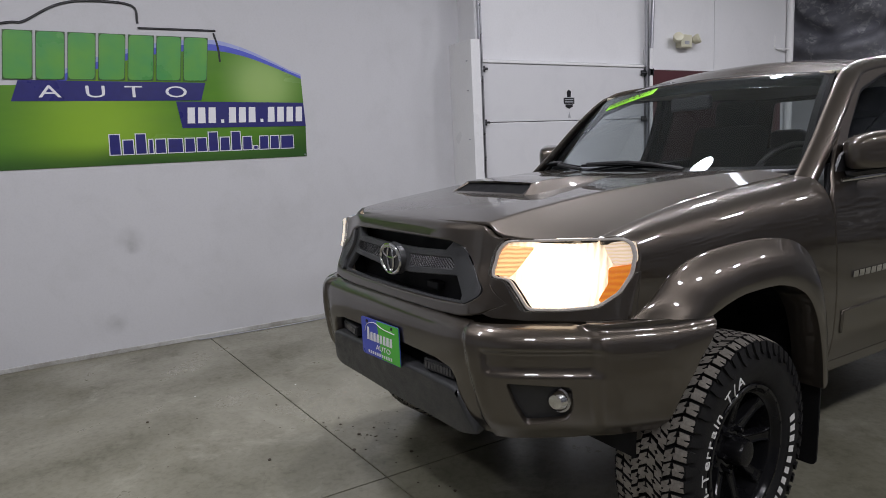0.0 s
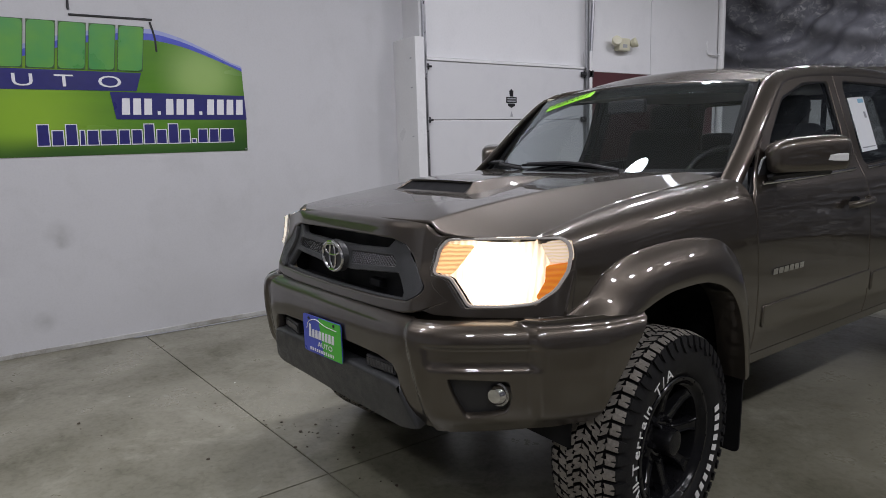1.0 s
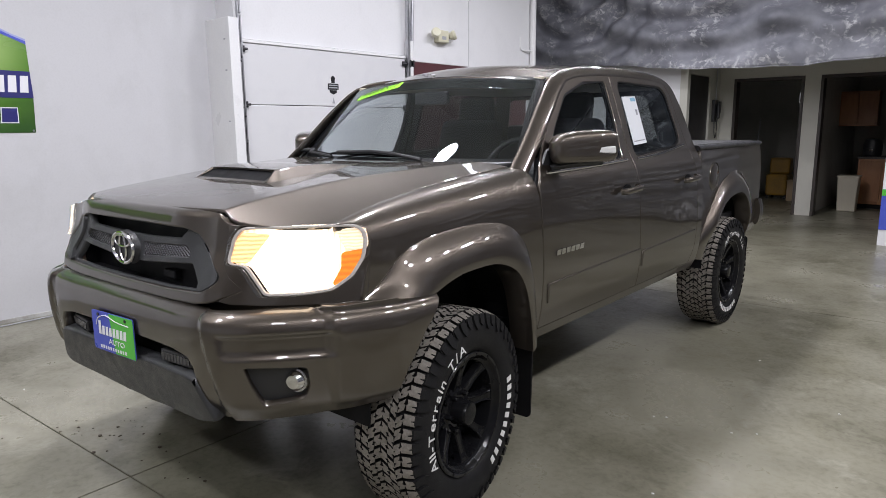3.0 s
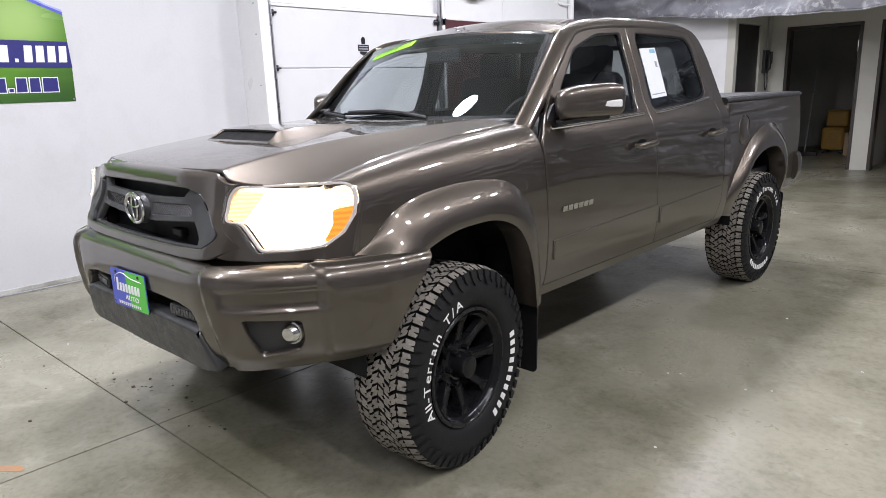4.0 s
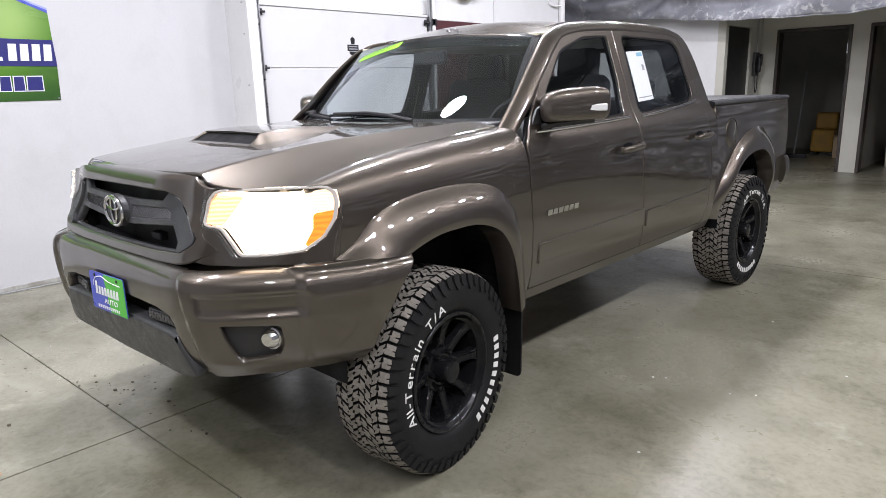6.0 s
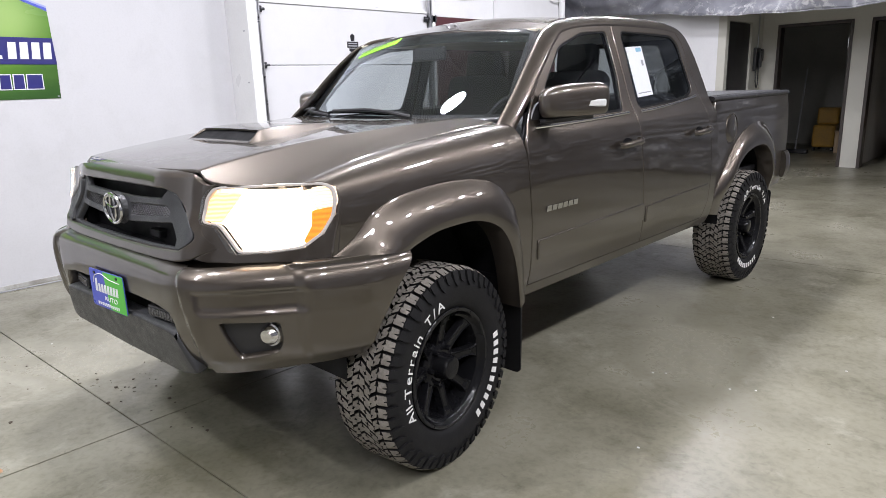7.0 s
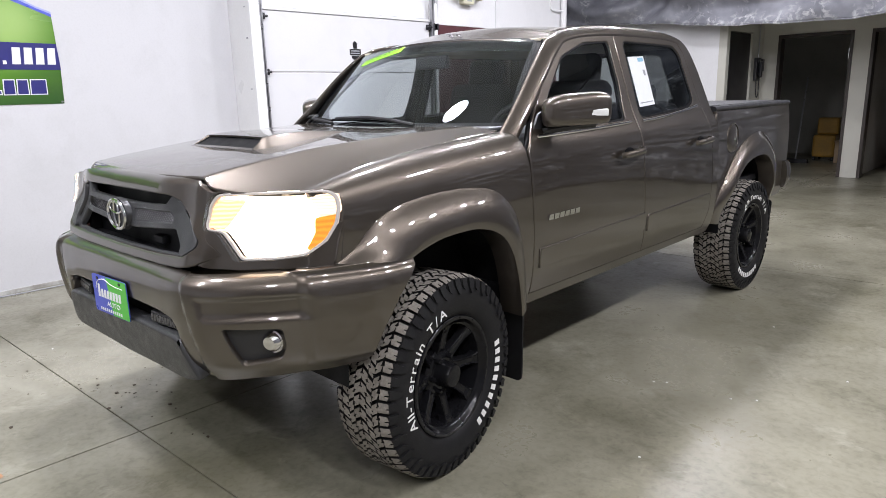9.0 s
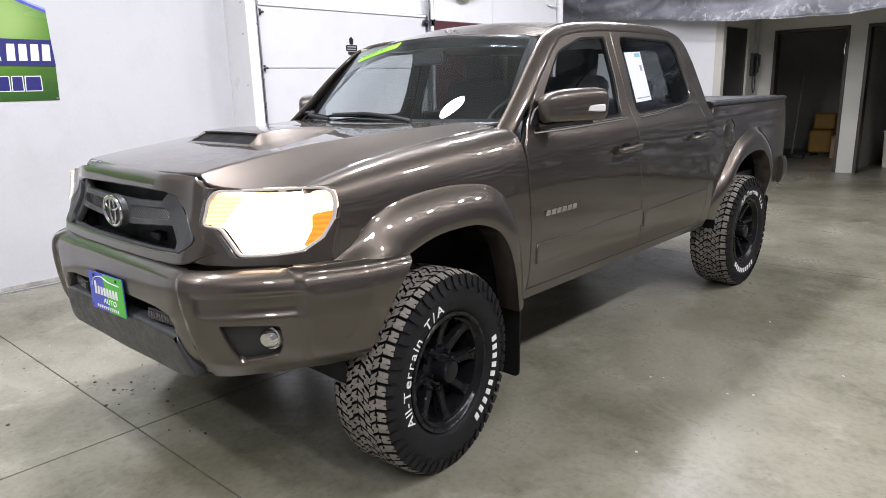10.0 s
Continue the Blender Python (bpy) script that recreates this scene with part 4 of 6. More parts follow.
part("door", box(-0.35, 0.35, -0.36, -0.305, 1.17, 1.69, 0.015), FRIDGE, fr)
part("handle", box(-0.31, -0.28, -0.40, -0.36, 0.7, 1.12, 0.008), FRIDGE, fr)
sg = thing("wall_sign", "blue and green dealer sign on the wall end", "sign", (1.395, 7.774, 0.2))
part("panel", box(-0.075, 0.075, -0.004, 0.004, 0, 0.5, 0.002), PLATE_BLUE, sg)
part("band", box(-0.075, 0.075, -0.008, -0.004, 0.42, 0.5, 0.002), PLATE_GREEN, sg)
cbl = thing("floor_cable", "thin pale cable lying along the foot of the wall", "cable", (0, 0, 0))
part("cord", tube(spline([(-3.50, -1.0, 0.008), (-3.46, -0.2, 0.008), (-3.5, 0.5, 0.008), (-3.45, 1.2, 0.008), (-3.5, 1.75, 0.008)], 8), 0.006, 8), GREY_INK, cbl)

mk = thing("floor_mark", "faded orange paint mark on the concrete", "floor mark", (-0.50, -1.34, 0.0005))
part("paint", slab(rounded([(-0.09, -0.06), (0.02, 0.03), (0.06, 0.035), (0.07, 0.015), (0.0, -0.045), (-0.06, -0.075)], 0.012, 3), 0.0008), mat("faded_orange_paint", (0.42, 0.19, 0.07), 0.6, 0, (0.25, 0.2, 0.15), (20, 90), 0.9), mk)

# crumbs of mud and grit
bm = bmesh.new()
rnd = random.Random(4)
for k in range(52):
    cx, cy = (rnd.gauss(-0.95, 0.18), rnd.gauss(-0.62, 0.10)) if k < 34 else (rnd.gauss(-0.2, 0.1), rnd.gauss(-0.58, 0.06)) if k < 40 else (rnd.uniform(-1.9, -0.9), rnd.uniform(-1.9, -0.8))
    r = rnd.uniform(0.0025, 0.006) if k % 5 else rnd.uniform(0.006, 0.011)
    one = bmesh.new()
    bmesh.ops.create_icosphere(one, subdivisions=1, radius=r)
    for v in one.verts:
        v.co = Vector((v.co.x * rnd.uniform(0.8, 1.6) + cx, v.co.y * rnd.uniform(0.7, 1.3) + cy, v.co.z * 0.5 + r * 0.3))
    merged(bm, one)
tagged(mesh_object("mud_crumbs", bm, DEBRIS), "dark crumbs of dried mud scattered on the concrete", "debris", kind="stuff")
bm = bmesh.new()
for cx, cy in ((1.53, 1.326), (1.631, 1.389), (1.155, 1.266), (1.21, 1.30), (1.9, 1.9), (1.35, 2.5), (1.45, 0.55), (0.6, -0.9), (-1.9, -0.7), (-2.1, -1.3)):
    one = bmesh.new()
    bmesh.ops.create_icosphere(one, subdivisions=1, radius=0.006)
    for v in one.verts:
        v.co = Vector((v.co.x * rnd.uniform(0.7, 1.5) + cx, v.co.y + cy, v.co.z * 0.5 + 0.002))
    merged(bm, one)
tagged(mesh_object("grit_specks", bm, GRIT), "pale grit specks on the concrete", "debris", kind="stuff")

# ---- the pickup truck: front axle at y = 0, nose towards -y, left side towards +x ----
truck = thing("pickup_truck", "bronze brown lifted double-cab pickup truck with lit headlights", "pickup truck", (-0.018, 0, 0))
TYRE_R, WHEEL_Y = 0.41, (0.0, 3.246)

# --- body surfaces ---
side_x = curve1([0.54, 0.62, 0.72, 0.90, 1.05, 1.18, 1.27, 1.33, 1.37, 1.55, 1.80], [0.863, 0.898, 0.916, 0.924, 0.924, 0.917, 0.898, 0.868, 0.850, 0.790, 0.708])
side_in = curve1([-0.6, -0.2, 0.2, 0.55, 2.5, 3.2, 4.2], [-0.05, -0.03, -0.012, 0, 0, -0.01, -0.035])
gap_x = curve1([-0.56, -0.37, -0.08, 0.52], [0.793, 0.770, 0.753, 0.763])
gap_z = curve1([-0.56, -0.37, -0.08, 0.2, 0.52], [1.200, 1.240, 1.283, 1.312, 1.335])


def side(y, z):
    return (side_x(z) + side_in(y), y, z)


def fender_side(y, v):
    if v <= 1.10:
        return side(y, v)
    xs_, q = side_x(1.10) + side_in(y), min(1.0, (v - 1.10) / 0.25)
    a = q * math.pi / 2
    k = 0.68
    return (gap_x(y) + (xs_ - gap_x(y)) * max(0.0, math.cos(a)) ** k, y, 1.10 + (gap_z(y) - 1.10) * math.sin(a) ** 0.86 if q else 1.10)


hood_rows = [curve1([-0.82, -0.75, -0.53, -0.2, 0.2, 0.5], r) for r in (
    [1.242, 1.266, 1.306, 1.334, 1.355, 1.370], [1.233, 1.251, 1.284, 1.320, 1.345, 1.356],
    [1.166, 1.180, 1.224, 1.284, 1.324, 1.345], [1.140, 1.155, 1.203, 1.265, 1.311, 1.336])]
crease_x = curve1([-0.80, -0.4, 0.0, 0.5], [0.505, 0.50, 0.55, 0.63])


CREASE_R = 0.012


def hood_top(x, y):
    """Raised middle, a crease at crease_x, then a lower strip that rolls down to the fender gap."""
    u, cx, gx = abs(x), crease_x(y), gap_x(max(-0.56, y))
    r = [f(y) for f in hood_rows]
    drop, low, rim = r[2] - r[1], r[3] - r[1], CREASE_R
    first = 2.3 * drop - 0.1 * low
    if u <= cx:
        z = r[1] + 0.42 * (r[0] - r[1]) * (1 - (u / cx) ** 2)
    else:
        q = min(1.3, (u - cx) / (gx - cx))
        z = r[1] + first * q + (low - first) * q * q
    bend = first / (gx - cx) + 0.84 * (r[0] - r[1]) / cx
    return (x, y, z + bend * max(0.0, rim - abs(u - cx)) ** 2 / (4 * rim))


face_plan = curve1([0, 0.3, 0.45, 0.515, 0.56, 0.6, 0.7, 0.78, 0.86, 1.0], [-0.874, -0.873, -0.871, -0.868, -0.845, -0.798, -0.706, -0.628, -0.534, -0.34])
face_lean = curve1([0.90, 0.965, 1.09, 1.17, 1.225, 1.240, 1.247, 1.25], [-0.012, 0, 0.020, 0.033, 0.044, 0.051, 0.063, 0.078])
# Shear of the nose: its far side pushed forward to fit the camera's view.
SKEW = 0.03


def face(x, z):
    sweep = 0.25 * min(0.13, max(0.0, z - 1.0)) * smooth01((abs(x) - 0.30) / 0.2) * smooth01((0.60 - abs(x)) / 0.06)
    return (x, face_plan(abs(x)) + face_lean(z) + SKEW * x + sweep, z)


def shifted(surf, d, way=None):
    """The surface moved by d along a way, or along its own normal towards -y."""
    def f(u, v):
        p = Vector(surf(u, v))
        if way:
            return p + d * Vector(way)
        e = 1e-3
        n = (Vector(surf(u + e, v)) - Vector(surf(u - e, v))).cross(Vector(surf(u, v + e)) - Vector(surf(u, v - e))).normalized()
        return p + d * n
    return f


# bumper: a height profile swept round a plan line, s running along the line from its middle
plan = spline([(0, -0.912), (0.25, -0.911), (0.42, -0.913), (0.54, -0.907), (0.65, -0.862), (0.768, -0.745), (0.862, -0.622), (0.915, -0.517), (0.95, -0.428), (0.966, -0.329), (0.97, -0.209)], 8)
plan_s = np.r_[0, np.cumsum([math.dist(a, b) for a, b in zip(plan, plan[1:])])]
plan_x, plan_y = np.array([p[0] for p in plan]), np.array([p[1] for p in plan])
bump_z = curve1([0.53, 0.58, 0.64, 0.74, 0.81, 0.855, 0.888, 0.912, 0.930, 0.943, 0.949], [-0.085, -0.05, -0.012, 0.004, 0.010, 0.011, 0.009, 0.003, -0.010, -0.040, -0.085])


def s_of(x):
    return float(np.interp(x, plan_x[:62], plan_s[:62]))


def s_of_y(y):
    return float(np.interp(y - 0.029, plan_y, plan_s))


def bumper(s, z, more=0.0):
    a = abs(s)
    x, y = float(np.interp(a, plan_s, plan_x)), float(np.interp(a, plan_s, plan_y))
    x2, y2 = float(np.interp(a + 0.03, plan_s, plan_x)), float(np.interp(a + 0.03, plan_s, plan_y))
    x1, y1 = float(np.interp(max(0, a - 0.03), plan_s, plan_x)), float(np.interp(max(0, a - 0.03), plan_s, plan_y))
    if a < 0.03:
        x1 = -float(np.interp(0.03 - a, plan_s, plan_x))
    t = Vector((x2 - x1, y2 - y1)).normalized()
    n = Vector((t.y, -t.x))
    line = s_of(0.53) + (0.92 - z) * 0.2
    off = bump_z(z) + more + 0.020 * smooth01((a - line) / 0.03) - 0.010
    # facet above the fog lamp
    off -= 0.013 * smooth01((a - s_of(0.600) - 0.25 * (0.88 - z)) / 0.022) * smooth01((s_of(0.868) - a) / 0.05) * smooth01((0.882 - z) / 0.022) * smooth01((z - 0.790) / 0.03)
    p = Vector((x, y)) + n * off
    x = math.copysign(p.x, s) if s else p.x
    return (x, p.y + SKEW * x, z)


# --- hood ---
hood_poly = ([(-0.40, -0.786), (-0.2, -0.796), (0, -0.790), (0.2, -0.784), (0.40, -0.762), (0.465, -0.748), (0.503, -0.744), (0.53, -0.746), (0.552, -0.748), (0.575, -0.740), (0.60, -0.721), (0.70, -0.627), (0.784, -0.545)]
             + [(gap_x(y) - 0.007, y) for y in (-0.45, -0.3, -0.08, 0.15, 0.35, 0.50)] + [(0.60, 0.47), (0.4, 0.39), (0.2, 0.345), (0, 0.33)])
hood_poly += [(-x, y) for x, y in hood_poly[::-1] if x > 0.41 or (x > 0 and y > 0)]
hood = panel("hood", hood_poly, hood_top, (0, 0, 1), PAINT, truck, step=0.02, depth=0.012, extra=[(s * (crease_x(y) + o), y) for y in np.arange(-0.755, 0.44, 0.02) for s in (1, -1) for o in (-CREASE_R, -0.4 * CREASE_R, 0.4 * CREASE_R, CREASE_R)])


def scoop():
    """A low ramp with sloping flanks; its raked mouth is framed by a thin painted lip."""
    bm = bmesh.new()
    high = curve1([-0.345, -0.30, -0.2, -0.08, 0.05, 0.15], [0.037, 0.038, 0.035, 0.026, 0.011, -0.002])
    wide = curve1([-0.345, -0.2, 0.0, 0.15], [0.232, 0.222, 0.188, 0.150])

    def lift(x, y, h):
        return (x, y, hood_top(x, y)[2] + h)

    def both(row):
        return [bm.verts.new(p) for p in row] + [bm.verts.new((-p[0], p[1], p[2])) for p in row[::-1] if abs(p[0]) > 1e-6]
    rows = []
    for k in range(25):
        y = -0.345 + 0.495 * k / 24
        w, h = wide(y), high(y)
        out = 0.010 + 0.034 * max(0, h) / 0.037
        rows.append(both([lift(w + out + 0.006, y, -0.003), lift(w + out, y, 0.001), lift(w + 0.006, y, h * 0.90), lift(w + 0.001, y, h * 0.985), lift(w - 0.007, y, h), lift(w * 0.5, y, h + 0.0015), lift(0, y, h + 0.002)]))
    w, h = wide(-0.345), high(-0.345)
    # raked cheeks at both ends of the mouth, then the lip turned under into the duct
    cheek = both([lift(w + 0.040, -0.405, -0.002), lift(w + 0.026, -0.408, 0.001)])
    n = len(rows[0])
    for p, q in zip(rows, rows[1:]):
        for k in range(n - 1):
            bm.faces.new((p[k], p[k + 1], q[k + 1], q[k]))
    first = rows[0]
    lip = both([lift(w - 0.010, -0.343, h - 0.008), lift(w * 0.5, -0.343, h - 0.0065), lift(0, -0.343, h - 0.006)])
    duct = both([lift(w - 0.016, -0.27, h - 0.012), lift(w * 0.5, -0.27, h - 0.010), lift(0, -0.27, h - 0.010)])
    sill = both([lift(w + 0.008, -0.402, 0.004)])
    for k, m in ((4, 0), (5, 1), (6, 2), (7, 3)):
        bm.faces.new((first[k], first[k + 1], lip[m + 1], lip[m]))
        bm.faces.new((lip[m], lip[m + 1], duct[m + 1], duct[m]))
    for a, b, c in ((0, 1, 0), (3, 2, 1)):
        f = first if c == 0 else first[::-1]
        bm.faces.new((cheek[a], f[0], f[1]))
        bm.faces.new((cheek[a], f[1], cheek[b]))
        bm.faces.new((cheek[b], f[1], f[2]))
        bm.faces.new((cheek[b], f[2], f[3], f[4]))
        bm.faces.new((cheek[b], f[4], lip[0] if c == 0 else lip[-1], sill[0] if c == 0 else sill[1]))
    front = [bm.verts.new(lift(x, -0.416 - 0.004 * (1 - (x / 0.25) ** 2), 0.0)) for x in np.linspace(w + 0.030, -w - 0.030, 9)]
    back_ = [bm.verts.new(lift(x, -0.402 - 0.004 * (1 - (x / 0.25) ** 2), 0.005)) for x in np.linspace(w + 0.010, -w - 0.010, 9)]
    for k in range(8):
        bm.faces.new((front[k], front[k + 1], back_[k + 1], back_[k]))
    part("hood_scoop", bm, PAINT, hood, "raised bronze air scoop", True)
    # Black sheet across the mouth, standing for the shade inside it.
    g = bmesh.new()
    low = [g.verts.new(lift(x, -0.398, 0.0035)) for x in np.linspace(-w - 0.008, w + 0.008, 9)]
    top = [g.verts.new(lift(x, -0.335, h - 0.008)) for x in np.linspace(-w + 0.011, w - 0.011, 9)]
    for k in range(8):
        g.faces.new((low[k], low[k + 1], top[k + 1], top[k]))
    part("scoop_mouth_shade", g, DARK, hood, "black sheet painted as the shade in the scoop opening")


scoop()

# --- front face: surround, grille, headlights ---
half = [(0.0, 1.25), (0.2, 1.25), (0.40, 1.248), (0.50, 1.243), (0.550, 1.208), (0.549, 1.09), (0.575, 1.04), (0.606, 1.0), (0.545, 0.972), (0.46, 0.957), (0.33, 0.951), (0.0, 0.949)]
ring = half + [(-x, z - (0.034 * smooth01((x - 0.30) / 0.22) if z > 1.2 else 0)) for x, z in half[-2:0:-1]]
g_half = [(0.0, 1.197), (0.36, 1.196), (0.43, 1.176), (0.552, 1.05), (0.549, 1.020), (0.485, 0.984), (0.3, 0.974), (0.0, 0.970)]
mouth_poly = rounded(g_half + [(-x, z) for x, z in g_half[-2:0:-1]], 0.02, 3)
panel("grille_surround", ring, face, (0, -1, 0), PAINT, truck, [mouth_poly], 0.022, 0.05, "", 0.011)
grille = part("grille", box(-0.44, 0.44, -0.772, -0.70, 0.93, 1.195), DARK, truck, "dark grey plastic grille with honeycomb mesh")
# Plates added to block the headlight glow that leaks through the slots.
part("grille_wall", box(-0.465, -0.448, -0.815, -0.68, 0.94, 1.12), DARK, grille)
part("grille_wall", box(0.44, 0.455, -0.760, -0.68, 0.94, 1.03), DARK, grille)
part("grille_floor", box(-0.455, 0.44, -0.80, -0.70, 0.945, 0.965), DARK, grille)
gs = shifted(face, 0.020, (0, 1, 0))
slot_top = rounded([(-0.372, 1.188), (0.372, 1.188), (0.325, 1.146), (0.12, 1.137), (-0.12, 1.137), (-0.325, 1.146)], 0.008, 2)
slot_low = rounded([(-0.395, 1.074), (-0.1, 1.050), (0.1, 1.050), (0.395, 1.074), (0.455, 1.000), (0.445, 0.988), (0.25, 0.9785), (-0.25, 0.9785), (-0.445, 0.988), (-0.455, 1.000)], 0.008, 2)
slot_r = rounded([(0.085, 1.118), (0.355, 1.130), (0.378, 1.108), (0.375, 1.086), (0.085, 1.064)], 0.008, 2)
frame_poly = [tuple(Vector((0, 1.07)) + (Vector(p) - Vector((0, 1.07))) * 0.992) for p in mouth_poly]
panel("grille_frame", frame_poly, gs, (0, -1, 0), GREY_PLASTIC, grille, [slot_top, slot_low, slot_r, [(-x, z) for x, z in slot_r]], 0.022, 0.025, "grey moulded grille frame", 0.006)
for s in (1, -1):
    panel("grille_cheek", [(s * x, z) for x, z in rounded([(0.405, 1.168), (0.428, 1.166), (0.538, 1.048), (0.536, 1.024), (0.48, 0.992), (0.462, 0.996), (0.468, 1.04), (0.415, 1.11)], 0.012, 3)],
          shifted(face, 0.005, (0, 1, 0)), (0, -1, 0), GREY_PLASTIC, grille, step=0.02, depth=0.022, edge=0.004)
part("grille_block", box(0.16, 0.24, -0.80, -0.765, 0.99, 1.02, 0.006), DARK, grille)
net = bmesh.new()
for k in range(-26, 27):
    for lean in (1, -1):
        x0 = k * 0.017
        a, b = (x0 - lean * 0.042, 1.059 + 0.055 * abs(x0 - lean * 0.042)), (x0 + lean * 0.042, 1.138)
        if max(abs(a[0]), abs(b[0])) < 0.44:
            merged(net, tube([shifted(face, 0.028, (0, 1, 0))(*a), shifted(face, 0.028, (0, 1, 0))(*b)], 0.0026, 4))
part("grille_mesh", net, BLACK_PLASTIC, grille)


def ellipse_ring(a, b, r, cx=0, cz=0, n=40, y=0.0):
    return tube([(cx + a * math.cos(2 * math.pi * k / n), y, cz + b * math.sin(2 * math.pi * k / n)) for k in range(n)], r, 8, closed=True, up=(0, 1, 0))


em = ellipse_ring(0.083, 0.056, 0.0068)
merged(em, ellipse_ring(0.060, 0.021, 0.0046, 0, 0.026))
merged(em, ellipse_ring(0.024, 0.049, 0.0046, 0, 0.002))
em.transform(Matrix.Translation((-0.018, -0.856, 1.086)))
part("emblem", em, CHROME, grille, "chrome oval badge", True)
pad = turned([(0, 0.010), (0.062, 0.010), (0.076, 0.006), (0.084, -0.012)], 40)
pad.transform(Matrix.Translation((-0.018, -0.842, 1.086)) @ Euler((radians(90), 0, 0)).to_matrix().to_4x4() @ Matrix.Diagonal((1.08, 0.76, 1, 1)))
part("emblem_pad", pad, GREY_PLASTIC, grille, smooth=True)

lamp_poly = rounded([(0.558, 1.106), (0.567, 1.164), (0.590, 1.199), (0.719, 1.201), (0.843, 1.202), (0.862, 1.186), (0.870, 1.150), (0.868, 1.095), (0.848, 1.035), (0.808, 0.991), (0.737, 0.981), (0.655, 0.980), (0.604, 1.076), (0.566, 1.085)], 0.014, 4)
grow = Vector((0.72, 1.09))


def shrunk(q, k):
    return [tuple(grow + (Vector(p) - grow) * k) for p in q]


for s in (1, -1):
    hl = part("headlight", box(min(s * 0.60, s * 0.74), max(s * 0.60, s * 0.74), -0.50, -0.46, 0.98, 1.15), DARK, truck, "lit halogen headlight behind a clear lens")

    inset = 0.0 if s == 1 else -0.006

    def pts(q):
        return [(s * x, z) for x, z in q]
    panel("bezel", pts(lamp_poly), shifted(face, 0.004 + inset, (0, 1, 0)), (0, -1, 0), LENS_RIM, hl, [pts(shrunk(lamp_poly, 0.965))], 0.02, 0.02)
    panel("bowl", pts(shrunk(lamp_poly, 0.995)), shifted(face, 0.027 + inset, (0, 1, 0)), (0, -1, 0), LAMP_GLOW, hl, (), 0.02, 0.01, "glowing reflector bowl")
    panel("turn_lamp", pts(rounded([(0.563, 1.093), (0.574, 1.155), (0.592, 1.180), (0.652, 1.176), (0.618, 1.108), (0.606, 1.086)], 0.006, 2)), shifted(face, 0.012 + inset, (0, 1, 0)), (0, -1, 0), TURN_GLOW, hl, step=0.02, depth=0.01, label="lit amber turn lamp")
    panel("marker_lamp", pts(rounded([(0.818, 1.110), (0.866, 1.120), (0.858, 1.066), (0.840, 1.030), (0.815, 1.004), (0.804, 1.010), (0.820, 1.060)], 0.006, 2)), shifted(face, 0.012 + inset, (0, 1, 0)), (0, -1, 0), AMBER_GLOW, hl, step=0.02, depth=0.01, label="amber side marker")
    panel("park_lamp", pts(rounded([(0.800, 1.186), (0.862, 1.190), (0.868, 1.128), (0.826, 1.118), (0.812, 1.150)], 0.008, 2)), shifted(face, 0.016 + inset, (0, 1, 0)), (0, -1, 0), PARK_GLOW, hl, step=0.015, depth=0.01, label="lit parking lamp reflector")
    lens = panel("lens", pts(lamp_poly), lambda x, z: (x, face(x, z)[1] + inset - 0.006 - 0.02 * math.sin(math.pi * min(1, max(0, (abs(x) - 0.546) / 0.32))), z), (0, -1, 0), CLEAR, hl, step=0.025, depth=0.02)
    lens.visible_shadow = False
    panel("headlight_filler", pts([(0.5525, 1.207), (0.5525, 1.09), (0.579, 1.042), (0.610, 0.998), (0.56, 0.970), (0.585, 0.957), (0.65, 0.950), (0.80, 0.950), (0.882, 0.957), (0.882, 1.10), (0.873, 1.095),
                                   (0.852, 1.033), (0.811, 0.987), (0.737, 0.977), (0.652, 0.976), (0.600, 1.073), (0.562, 1.082), (0.5555, 1.106), (0.5635, 1.166), (0.587, 1.203), (0.60, 1.207)]), face, (0, -1, 0), PAINT, truck, (), 0.02, 0.02)

# --- bumper ---
# Black sheet added under the bumper seam, painting its shadow line.
part("seam_backing", slab([(-0.85, -0.50), (-0.62, -0.79), (-0.52, -0.86), (0.0, -0.85), (0.52, -0.82), (0.62, -0.74), (0.85, -0.46), (0.85, -0.40), (-0.85, -0.40)], 0.01, Matrix.Translation((0, 0, 0.908))), DARK, truck)
sx = s_of
e0 = sx(0.868) - 0.055


def cover(u, v):
    """The cover with the raised, rounded corner pieces that run back to the wheel openings."""
    rise = smooth01((abs(u) - e0 - 0.10 * max(0.0, 0.72 - v)) / 0.040)
    return (*bumper(u, v + (min(v, 0.941) - v) * smooth01((abs(u) - e0 + 0.06) / 0.06), 0.016 * rise * smooth01((v - 0.60) / 0.05))[:2], v)


bh = [(0.0, 0.941), (sx(0.3), 0.941), (sx(0.45), 0.944), (sx(0.7), 0.946), (e0, 0.947), (s_of_y(-0.47), 0.952), (s_of_y(-0.40), 0.952), (s_of_y(-0.225), 0.948), (s_of_y(-0.325), 0.83), (s_of_y(-0.385), 0.72), (s_of_y(-0.43), 0.60), (sx(0.875) + 0.02, 0.592), (e0, 0.592), (sx(0.80), 0.585), (sx(0.68), 0.572), (sx(0.565), 0.572), (sx(0.53), 0.64), (sx(0.497), 0.70), (sx(0.489), 0.75), (sx(0.465), 0.782), (sx(0.38), 0.795), (0.0, 0.798)]
fog_hole = rounded([(sx(0.670), 0.776), (sx(0.806), 0.768), (sx(0.811), 0.70), (sx(0.798), 0.652), (sx(0.712), 0.630), (sx(0.688), 0.70)], 0.018, 3)
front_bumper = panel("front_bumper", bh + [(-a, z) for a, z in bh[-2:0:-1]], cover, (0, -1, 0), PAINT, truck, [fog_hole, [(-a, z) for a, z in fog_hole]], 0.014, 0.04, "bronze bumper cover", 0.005)
